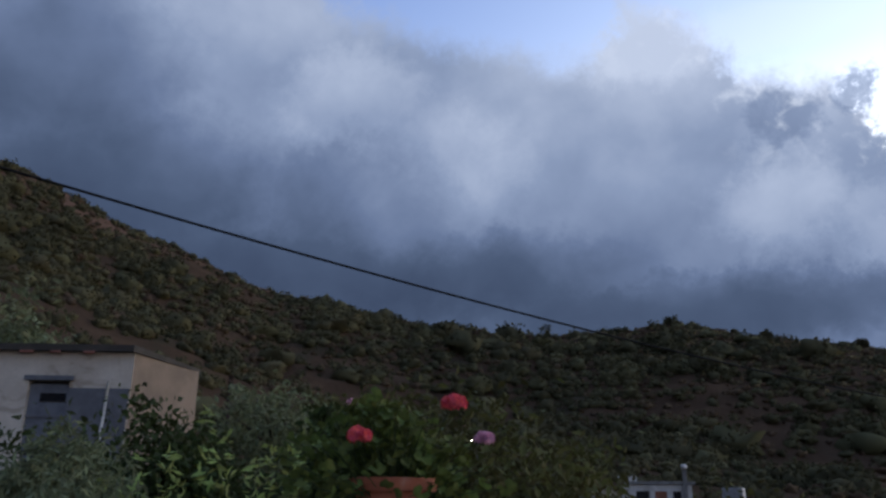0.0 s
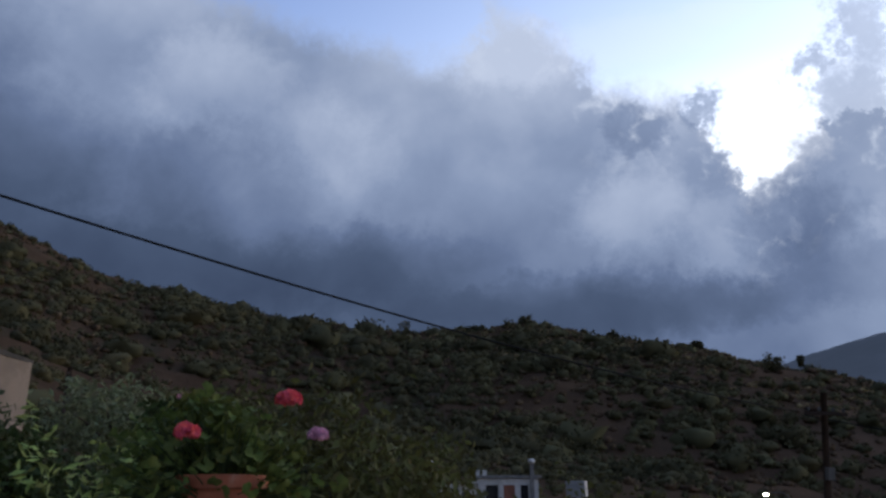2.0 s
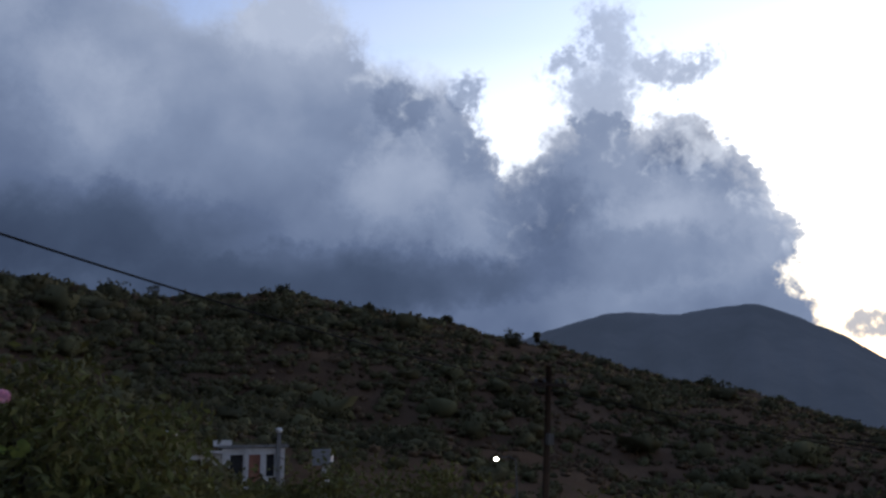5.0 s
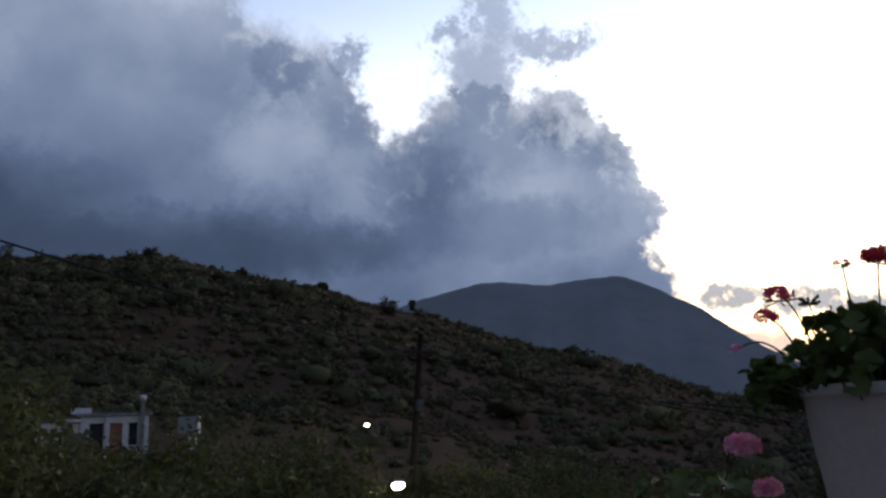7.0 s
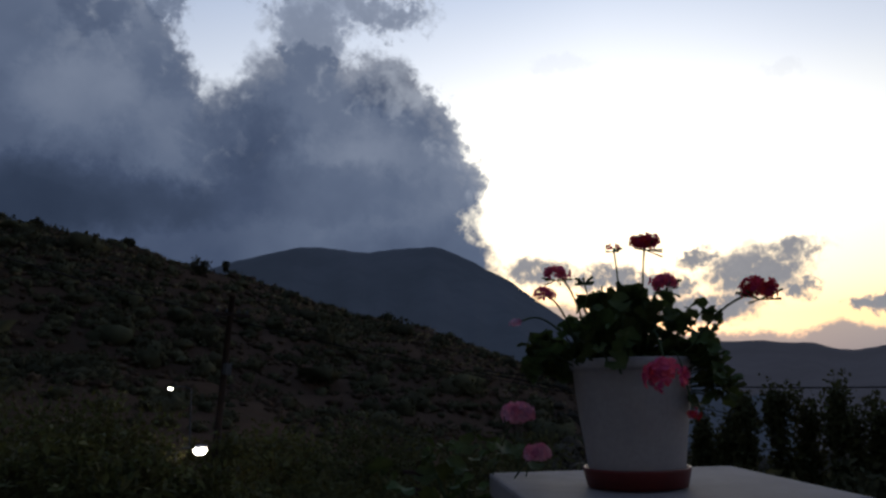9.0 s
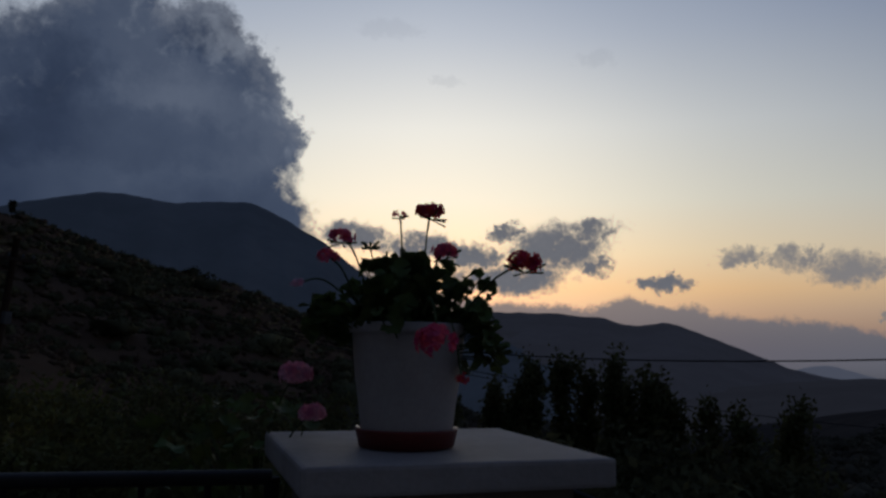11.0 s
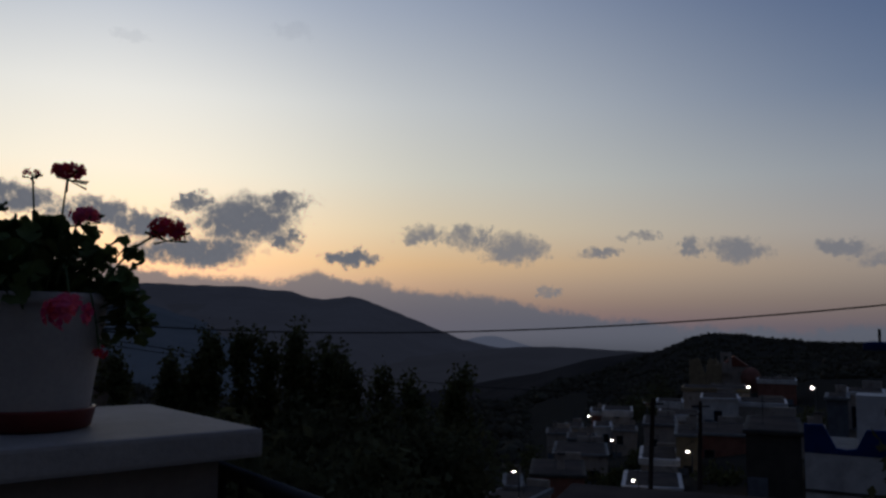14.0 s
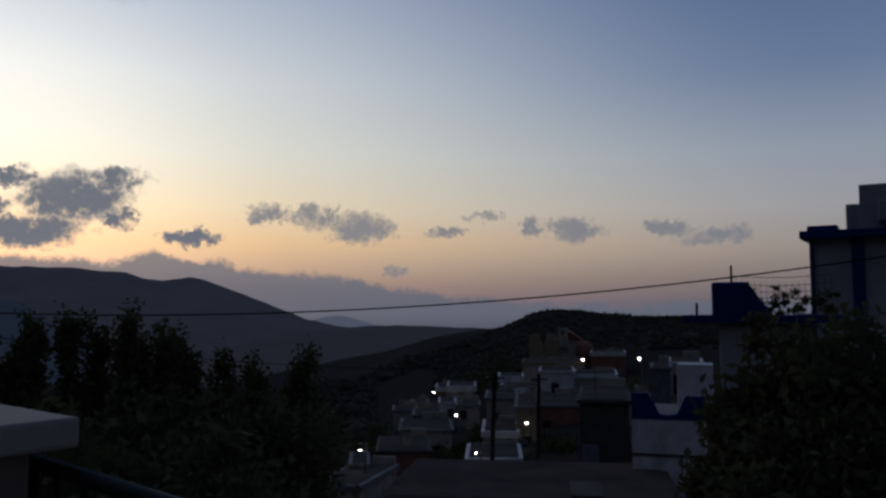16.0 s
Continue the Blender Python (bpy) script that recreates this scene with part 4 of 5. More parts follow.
bm.faces.new(hi_v)
bm.faces.new(lo_v[::-1])
for i in range(4):
    k = (i + 1) % 4
    bm.faces.new((lo_v[i], lo_v[k], hi_v[k], hi_v[i]))
bmesh.ops.recalc_face_normals(bm, faces=bm.faces[:])
part("roof", mesh_bm("roof", bm, M_DARK), old, "dark weathered concrete roof slab")
door = part("door", box_mesh("door", (.84, .06, 2.2), M_DOOR, (-1.705, .12, Z0 + 1.36), .006), old, "grey weathered plank door")
# solid panel, no hole: the dark of the opening is its colour
part("vent", box_mesh("vent", (.52, .05, .17), M_PAINTED_HOLE, (-1.62, .082, 3.38), .004), door, "near-black panel painted as the dark opening over the door")
part("crossbar", box_mesh("crossbar", (.86, .05, .05), M_CEMENT, (-1.705, .085, 2.98), .006), door)
part("door_lintel", box_mesh("door_lintel", (1.02, .10, .10), M_CEMENT, (-1.70, -.03, 3.77), .01), old)
part("cement_patch", box_mesh("cement_patch", (1.26, .02, 2.1), M_CEMENT, (-.655, -.012, 2.52), .003), old, "grey cement repair beside the door")
part("drain_pipe", tube_mesh("drain_pipe", [(-.52, -.06, 2.2), (-.47, -.06, 3.0), (-.455, -.06, 3.72)], .03, M_PIPE, 10), old, "white plastic pipe")
part("low_wall", box_mesh("low_wall", (6.5, .25, 1.15), M_CEMENT, (-5.6, -1.2, 2.0), .02), old, "low grey retaining wall")
for i, (x, w) in enumerate(((-3.0, .5), (-2.2, .3), (-5.2, .6), (-.9, .25), (-7.0, .5), (-1.6, .22))):
    part("spalling", box_mesh("spalling", (w, .04, .06), M_RED, (x, -.165, ZR - .15), .015), old, "rusty spalled edge of the roof slab")

# ---- pale house down the slope ----
c0 = polar(9.9, 76)
far_house = thing("house", Matrix.Translation((c0.x, c0.y, -.5)) @ Matrix.Rotation(radians(-13), 4, "Z"), "small whitewashed house among trees below the hill", "house")
part("front_wall", wall_mesh("front_wall", 3.2, 8.6, -1.5, 3.55, .3, M_WHITE, [(3.9, 5.0, .6, 3.0), (5.5, 6.5, .2, 3.0), (7.0, 7.7, 1.1, 3.0)]), far_house)
part("side_wall", wall_mesh("side_wall", 0.3, 6, -1.5, 3.55, .3, M_WHITE, axis="y"), far_house, m=Matrix.Translation((8.3, 0, 0)))
part("left_wing", box_mesh("left_wing", (4.2, 5, 4.2), M_WHITE, (1.0, 2.6, 1.0), .03), far_house, "lower whitewashed wing")
part("roof", box_mesh("roof", (6.0, 6.4, .25), M_CONCRETE, (5.9, 3.0, 3.70), .03), far_house, "flat concrete roof")
part("wing_roof", box_mesh("wing_roof", (2.2, 2.6, .22), M_WHITE, (2.1, .8, 3.25), .02), far_house)
part("door", box_mesh("door", (1.0, .1, 2.8), M_RED, (6.0, .2, 1.6), .01), far_house, "dark red door")
part("window", box_mesh("window", (1.1, .06, 2.4), M_GLASS, (4.45, .2, 1.8), .01), far_house)
part("window", box_mesh("window", (.7, .06, 1.9), M_GLASS, (7.35, .2, 2.05), .01), far_house)
part("column", box_mesh("column", (.22, .25, 3.4), M_WHITE, (5.25, -.3, 1.8), .02), far_house)
ch = part("chimney", box_mesh("chimney", (.36, .30, 6.2), M_CONCRETE, (8.05, -.155, 1.75), .03), far_house, "tall grey concrete chimney before the wall")
part("chimney_cap", lathe_mesh("chimney_cap", [(.14, 4.85), (.27, 4.88), (.30, 5.05), (.26, 5.22), (.08, 5.27)], M_WHITE, 16, (8.05, -.155, 0)), ch, "round pale chimney cap")
part("roof_box", box_mesh("roof_box", (1.6, 1.2, .5), M_WHITE, (3.2, 1.5, 4.05), .04), far_house)
tank = thing("water_tank", Matrix.Translation(polar(8.9, 74, -.5)), "white water tank on a roof frame", "water tank")
part("tank_body", lathe_mesh("tank_body", [(.1, 4.2), (.62, 4.22), (.66, 4.3), (.66, 4.95), (.6, 5.02), (.1, 5.05)], M_WHITE, 20), tank)
part("stand", box_mesh("stand", (1.2, 1.2, 5.4), M_CONCRETE, (0, 0, 1.5), .03), tank)
shed = thing("shed", Matrix.Translation(polar(18.9, 74, -.5)) @ Matrix.Rotation(radians(-30), 4, "Z"), "small grey box shed on a pale plinth", "shed")
part("shed_body", box_mesh("shed_body", (1.6, 1.2, 1.35), M_METAL, (0, 0, 2.6), .03), shed, "grey metal box")
part("white_side", box_mesh("white_side", (.04, 1.15, 1.3), M_WHITE, (.83, 0, 2.6), .01), shed)
part("plinth", box_mesh("plinth", (.6, .6, 3.9), M_WHITE, (.3, 0, .0), .03), shed)


# ---- overhead line ----
def wire(name, pts, radius, label):
    return tagged(new(name, tube_mesh(name, pts, radius, M_CABLE, 6)), label, "cable", "overhead cables")


def sagging(a, b, sag, n=40):
    a, b = Vector(a), Vector(b)
    return [a.lerp(b, i / n) - Vector((0, 0, 4 * sag * (i / n) * (1 - i / n))) for i in range(n + 1)]


POLE = polar(33.0, 30, 0)
pole = thing("utility_pole", Matrix.Translation((POLE.x, POLE.y, -5.6)) @ Matrix.Rotation(radians(4.8), 4, Vector((.54, .84, 0))), "leaning dark wooden utility pole with insulators", "utility pole", "utility poles")
part("mast", tube_mesh("mast", [(0, 0, -.5), (0, 0, 5), (0, 0, 10.3)], [.15, .13, .10], M_WOOD, 14), pole)
part("crossarm", box_mesh("crossarm", (1.3, .09, .11), M_WOOD, (0, -.1, 9.62), .01, -35), pole)
ins = lathe_mesh("insulator", [(.02, 0), (.05, .01), (.055, .05), (.03, .06), (.05, .09), (.02, .13)], M_POST, 12)
for q in (-.52, -.2, .22, .52):
    part("insulator", ins, pole, m=Matrix.Translation((q * .82, -.1 - q * .57, 9.69)))
part("junction_box", box_mesh("junction_box", (.24, .2, .40), M_POST, (0, -.16, 7.7), .02), pole, "grey metal box strapped to the pole")
TOP = sight(33.0, 5.3, 30)
wire("cable", sagging(sight(-65, 20.5, 15), TOP, .60), .021, "black overhead cable running to the leaning pole")
wire("cable", sagging(TOP + Vector((.25, 0, -.12)), sight(78, -3.2, 60), .9), .02, "black overhead cable beyond the leaning pole")
FAR_END = sight(131, 3.75, 19)
wire("cable", sagging(sight(52, 1.0, 25), FAR_END, 1.0), .017, "black cable sagging across the valley to the white house")
wire("cable", sagging(sight(50, 1.2, 40), sight(104, -4.0, 75), 1.6), .024, "thin black cable over the valley")


# ---- street lamps ----
def street_lamp(bearing, elevation, r, size, height, material, label, arm=.8, glow=0.0):
    at = sight(bearing, elevation, r)
    t = thing("street_lamp", Matrix.Translation((at.x, at.y, at.z - height)) @ Matrix.Rotation(radians(-bearing), 4, "Z"), label, "street lamp", "street lamps")
    part("post", tube_mesh("post", [(arm, .1, -2.5), (arm, .1, height * .8), (arm, .1, height - .05), (arm * .7, .05, height + .12), (size * .4, 0, height + .10)], [.06, .05, .04, .03, .03], M_POST, 8), t)
    part("hood", box_mesh("hood", (size * 1.1, size * .55, size * .16), M_METAL, (0, 0, height + size * .34), size * .05, taper=.7), t)
    part("lamp_glass", lathe_mesh("lamp_glass", [(size * .12, height - size * .22), (size * .34, height - size * .17), (size * .46, height), (size * .44, height + size * .2), (size * .1, height + size * .25)], material, 16), t, "glowing lamp glass")
    if glow:
        l = new("street_lamp_light", bpy.data.lights.new("street_lamp_light", "POINT"))
        l.data.energy, l.data.color, l.data.shadow_soft_size = glow, (1.0, .84, .58), size * .4
        l.matrix_basis = Matrix.Translation((at.x, at.y, at.z - size * .5))


street_lamp(32.85, -3.9, 26, .42, 5.0, M_LAMP, "lit street lamp below the terrace", -.7, 8)
street_lamp(30.7, .2, 48, .27, 5.5, M_LAMP, "lit street lamp by the lane", 1.1, 4)
street_lamp(1.9, 4.15, 42, .10, 3.2, M_LAMP, "small lit lamp among trees", .2)
for b, e, r, s in ((97.5, -4.7, 90, .36), (93.8, -5.6, 102, .34), (88.8, -9.2, 48, .19), (100.3, -7.6, 58, .25), (96.8, -9.5, 48.5, .2), (104.1, -3.5, 118, .46), (107.9, -3.4, 100, .38), (95.4, -7.1, 60, .22)):
    street_lamp(b + .25, lowered(e), r, s * .74, 4.5, M_LAMP_FAR, "lit street lamp in the village", .3)


def slim_pole(bearing, e_top, e_foot, r, label, lean=0.0):
    a, b = sight(bearing, e_top, r), sight(bearing - lean, e_foot, r)
    t = thing("utility_pole", Matrix.Translation(b), label, "utility pole", "utility poles")
    d = a - b
    part("mast", tube_mesh("mast", [(0, 0, -1), d * .5, d], [.15, .13, .10], M_WOOD, 10), t)
    part("crossarm", box_mesh("crossarm", (1.1, .08, .1), M_WOOD, (d.x, d.y, d.z - .3), .01, 95), t)


slim_pole(98.45, -4.8, -11.4, 46, "dark wooden utility pole above the village roofs", .35)
slim_pole(101.45, -4.9, -11.0, 52, "dark wooden utility pole above the village roofs", .2)
slim_pole(47.5, -5.0, -9, 22, "short grey post on the slope below")
slim_pole(-14.7, 8.1, 5.0, 40, "thin pale post behind the old house")


# ---- plants ----
def shoots(name, rows, material, seed, label, leaf=.09, category="shrub"):
    """Upright leafy shoots with long leaves."""
    rng = np.random.default_rng(seed)
    for x, y, foot, height, spread, n in rows:
        t = thing(name, Matrix.Translation((x, y, foot)), label, category)
        bars, cs, ds = [], [], []
        for k in range(n):
            a, rr = rng.uniform(0, 6.28), spread * rng.random() ** .5
            tip = np.array([rr * math.cos(a), rr * math.sin(a), height * rng.uniform(.72, 1.05)])
            root = tip * (.35, .35, 0)
            path = bent(root, tip, .04, 6)
            bars.append((path, [.012, .011, .009, .008, .006, .004, .002]))
            for i in range(56):
                s = .3 + .72 * rng.random() ** .6
                p = np.array(root) * (1 - s) + tip * s
                o = rng.normal(size=3) * (1, 1, .3)
                o /= np.linalg.norm(o)
                o[2] = abs(o[2]) * .5 + .12
                cs.append(p + o * leaf * .45)
                ds.append(o)
        v, f = leaf_arrays(np.array(cs), leaf, .30, rng, .1, np.array(ds))
        part("foliage", fast_mesh("foliage", v, f, material), t)
        for path, radii in bars:
            part("stem", tube_mesh("stem", path, radii, M_STEM, 5), t)


# close shrubs below the terrace, under the old house: (bearing, elevation of the top, range, radius, half height)
def close_shrubs(rows, material, seed, label, leaf, width, clumps=46, per=60):
    rng = np.random.default_rng(seed)
    for b, e, r, w, hz in rows:
        top = sight(b, e, r)
        foot = land_height(top.x, top.y)
        t = thing("shrub", Matrix.Translation((top.x, top.y, foot)), label, "shrub", "shrubs below the terrace")
        h = top.z - foot
        parts_v, parts_f = crown_arrays((0, 0, h - hz), (w, w, hz), clumps, per, leaf, width, rng, .45, .25)
        part("foliage", fast_mesh("foliage", parts_v, parts_f, material), t)
        bars = []
        for k in range(12):
            d = ball_points(1, rng, .7)[0] * (w * .85, w * .85, hz * .9) + np.array([0, 0, h - hz])
            bars.append((bent((rng.uniform(-.1, .1), rng.uniform(-.1, .1), -.3), d, .12, 5), [.03, .026, .02, .014, .01, .005]))
        part("branch_work", many_tubes("branch_work", bars, M_BARK, 5), t, "woody branches")


close_shrubs([(-30.5, 2.6, 7.2, .7, .9), (-27.5, 2.6, 7.4, .6, .8), (-20.2, 5.6, 7.0, .50, .85), (-17.8, 5.2, 7.2, .40, .85), (-23.0, 4.0, 7.8, .6, .9), (-15.0, 2.4, 7.6, .5, .8), (-12.0, 1.8, 7.8, .6, .8), (-8.5, 1.8, 7.4, .6, .8)], M_DARKBUSH, 41,
             "dense dark green shrub below the old house", .075, .5, 64, 84)
close_shrubs([(-25.2, 4.8, 6.0, .24, .55), (-23.6, 3.6, 5.8, .26, .6), (-24.8, 2.0, 5.2, .30, .5), (-26.6, 3.0, 5.8, .24, .5)], M_SILVER, 42, "grey-green shrub with long drooping leaves", .075, .24, 56, 80)
shoots("shrub", [(*sight(b, e - 11, r).xy, land_height(*sight(b, e, r).xy), sight(b, e, r).z - land_height(*sight(b, e, r).xy), w, n) for b, e, r, w, n in (
    (-16.4, 4.9, 5.6, .10, 7), (-12.4, 4.0, 5.4, .15, 10), (-13.4, 2.2, 5.0, .22, 12), (-17.6, 1.6, 5.2, .24, 12), (-20.6, 1.4, 5.4, .24, 10), (-10.8, 1.6, 5.0, .16, 9))],
    M_LEAF, 43, "upright shrub with bright pale green leaves on long shoots", .085)
shoots("shrub", [(*sight(-7.3, -8, 4.6).xy, land_height(*sight(-7.3, 3, 4.6).xy), sight(-7.3, 3.6, 4.6).z - land_height(*sight(-7.3, 3, 4.6).xy), .14, 8)],
       M_SILVER, 47, "grey-green shrub with broad leaves beside the terracotta pot", .11)
close_shrubs([(-9.0, 6.2, 6.4, .36, .6), (-6.4, 6.0, 6.6, .4, .6)], M_DARKBUSH, 44, "leafy green shrub behind the terracotta pot", .09, .45, 46, 60)


def leafy_tree(name, at, height, radii, material, seed, label, clumps=70, per=70, leaf=.16, width=.4, trunk=.12, group=""):
    rng = np.random.default_rng(seed)
    t = thing(name, Matrix.Translation(at), label, "tree", group)
    bars = [([(0, 0, -.6), (.05, .02, height * .25), (.0, .06, height * .55)], [trunk * 1.3, trunk, trunk * .7])]
    for k in range(8):
        d = ball_points(1, rng, .7)[0] * np.asarray(radii) * .85 + np.array([0, 0, height - radii[2]])
        bars.append((bent((0, .03, height * rng.uniform(.2, .5)), d, radii[2] * .12, 5), [trunk * .55, trunk * .45, trunk * .35, trunk * .25, trunk * .15, trunk * .06]))
    part("trunk", many_tubes("trunk", bars, M_BARK, 7), t, "grey bark trunk with limbs")
    v, f = crown_arrays((0, 0, height - radii[2]), radii, clumps, per, leaf, width, rng, .38)
    part("crown", fast_mesh("crown", v, f, material), t)
    return t


# trees in the dip: (bearing, elevation of the top, range, radius)
seed = 50
for b, e, r, w, m_, lab in ((2.0, 6.2, 17, 1.9, M_OLIVE, 0), (5.8, 4.8, 18, 1.7, M_OLIVE, 0), (-29.6, 12.0, 25, 1.7, M_SILVER, 1), (4.5, 3.6, 15, 1.5, M_OLIVE, 0), (8.6, .3, 21, 1.7, M_OLIVE, 0), (-5.0, 6.8, 19, 1.6, M_DARKLEAF, 1), (-11.5, 7.6, 26, 2.2, M_SILVER, 1), (-9, 6.6, 30, 2.0, M_DARKLEAF, 1),
                            (12.5, -.6, 26, 2.0, M_OLIVE, 0), (17.5, -.6, 24, 2.0, M_OLIVE, 0), (21.5, .6, 27, 2.4, M_OLIVE, 0), (25.5, .0, 29, 2.2, M_OLIVE, 0), (14.5, -1.6, 20, 1.7, M_OLIVE, 0), (19.5, -2.4, 18, 1.6, M_OLIVE, 0), (28.3, -1.0, 27, 1.6, M_OLIVE, 0),
                            (23.5, -2.6, 19, 1.7, M_OLIVE, 0), (28.5, -3.2, 18, 1.5, M_OLIVE, 0), (35.5, -2.4, 30, 1.8, M_DARKLEAF, 1), (38.5, -2.9, 28, 1.8, M_OLIVE, 0), (42.5, -2.5, 32, 2.0, M_DARKLEAF, 1), (46, -3.2, 30, 1.9, M_DARKLEAF, 1), (50, -3.6, 28, 2.0, M_DARKLEAF, 1), (54, -3.2, 30, 2.2, M_DARKLEAF, 1), (34, -5.0, 19, 1.4, M_OLIVE, 0), (40, -5.5, 20, 1.6, M_DARKLEAF, 1), (47, -6, 18, 1.6, M_DARKLEAF, 1)):
    top = sight(b, e, r)
    base = land_height(top.x, top.y)
    h = max(2.4, top.z - base)
    seed += 1
    leafy_tree("tree", (top.x, top.y, top.z - h), h, (w, w, min(h * .46, w * 1.15)), m_, seed, ("yellow-green olive tree in the dip below", "dark leafy tree in the dip below")[lab], 60, 62, .24, .42, .14, "trees in the dip")

# slim upright saplings against the valley: (bearing, elevation of the top, range)
for b, e, r, w in ((66.6, -2.6, 13.5, .24), (68.1, -2.5, 13.2, .26), (69.3, -.95, 13.0, .27), (71.2, -.95, 13.2, .32), (72.9, -1.0, 13.4, .36), (74.7, -.65, 13.0, .26), (75.6, -1.7, 13.4, .26), (76.9, -2.2, 13.0, .25), (63.2, -2.4, 14, .5), (78.4, -3.2, 12.6, .45),
                   (80.4, -3.6, 12.6, .55), (83, -4.2, 12.4, .5), (85.9, -3.5, 12.8, .42), (61.0, -3.4, 14.0, .6)):
    top = sight(b, e, r)
    base = land_height(top.x, top.y)
    seed += 1
    g = np.random.default_rng(seed)
    h = top.z - base
    t = thing("sapling", Matrix.Translation((top.x, top.y, base)), "slim upright dark leafy sapling", "tree", "saplings over the valley")
    cl = []
    w *= 1.3
    for q in range(60):
        zz = g.random() ** .75
        an, rad = g.uniform(0, 6.28), w * g.uniform(.1, .75) * min(1.0, 1.35 - zz)
        cl.append((rad * math.cos(an), rad * math.sin(an), h * (.45 + .53 * zz)))
    bend = g.normal(size=2) * .10
    cl += [(bend[0] * q, bend[1] * q, h * (.96 + .02 * q)) for q in (0, 1, 2)]
    cl = np.array(cl)
    pts = np.repeat(cl, 64, 0) + g.normal(size=(len(cl) * 64, 3)) * (.07, .07, .12)
    v, f = leaf_arrays(pts, .088, .6, g, .35)
    part("crown", fast_mesh("crown", v, f, M_DARKLEAF), t)
    part("trunk", tube_mesh("trunk", [(0, 0, -.4), (.03, 0, h * .5), (0, 0, h * .97)], [.05, .035, .008], M_BARK, 7), t)

# dense dark growth below the saplings, and the big dark tree beside the white house
for i, (b, e, r, w) in enumerate(((58, -6.2, 11, 1.2), (63, -6.0, 11.5, 1.2), (68, -6.2, 12, 1.2), (72.5, -5.8, 12, 1.2), (77, -6.2, 11.6, 1.2), (81.5, -6.8, 11.4, 1.2), (84.5, -6.8, 11.6, .9), (70, -7.2, 9, 1.1), (76, -7.6, 9, 1.1), (82, -8.6, 9, 1.0), (65, -7.6, 9, 1.1), (58, -8.0, 9, 1.1), (52, -7.6, 11, 1.2), (83, -13, 8.0, .8), (79, -11.5, 7.5, .9), (72, -11, 7.4, .9))):
    top = sight(b, e, r)
    base = land_height(top.x, top.y)
    h = max(1.6, top.z - base)
    leafy_tree("tree", (top.x, top.y, top.z - h), h, (w, w, min(h * .5, w * 1.5)), M_DEEPLEAF, 200 + i, "dark bushy tree filling the slope below", 60, 70, .15, .5, .09, "bushy trees on the slope")
for i, (b, e, r, w, hz) in enumerate(((117.5, -1.0, 9.5, .50, 1.2), (121.5, -.2, 9.6, .62, 1.3), (126, .2, 9.4, .7, 1.3), (116.0, -3.8, 9.2, .42, 1.1), (119.5, -3.4, 8.8, .62, 1.3), (125, -4, 8.6, .8, 1.3), (114.4, -8.4, 8.8, .36, .8), (118, -9.0, 8.2, .62, 1.0), (123, -9, 8.0, .8, 1.2), (115.4, -12, 8.2, .45, .7))):
    top = sight(b, e, r)
    leafy_tree("tree", (top.x, top.y, land_height(top.x, top.y)), top.z - land_height(top.x, top.y), (w, w, hz), M_DEEPLEAF, 240 + i, "dark broad-leaved tree beside the white house", 60, 80, .13, .5, .08, "trees beside the white house")


# ---- scrub and woods on the hills ----
def unit_lump():
    bm = bmesh.new()
    bmesh.ops.create_icosphere(bm, subdivisions=2, radius=1.0)
    bm.verts.index_update()
    v = np.array([x.co[:] for x in bm.verts])
    f = np.array([[x.index for x in q.verts] for q in bm.faces])
    bm.free()
    return v, f


LUMP_V, LUMP_F = unit_lump()


def leaves_and_lumps(name, v, f, lv, lf, material):
    """One mesh: leaf faces (all of one size) and smooth three-sided faces of the bush bodies."""
    v, f = np.asarray(v, float), np.asarray(f, int)
    me = bpy.data.meshes.new(name)
    w = f.shape[1]
    me.vertices.add(len(v) + len(lv))
    me.vertices.foreach_set("co", np.concatenate([v, lv]).ravel())
    loops = np.concatenate([f.ravel(), (lf + len(v)).ravel()])
    me.loops.add(len(loops))
    me.loops.foreach_set("vertex_index", loops)
    sizes = np.concatenate([np.full(len(f), w), np.full(len(lf), 3)])
    me.polygons.add(len(sizes))
    me.polygons.foreach_set("loop_start", np.concatenate([[0], np.cumsum(sizes)[:-1]]))
    me.polygons.foreach_set("use_smooth", np.concatenate([np.zeros(len(f), bool), np.ones(len(lf), bool)]))
    me.update(calc_edges=True)
    me.materials.append(material)
    return me


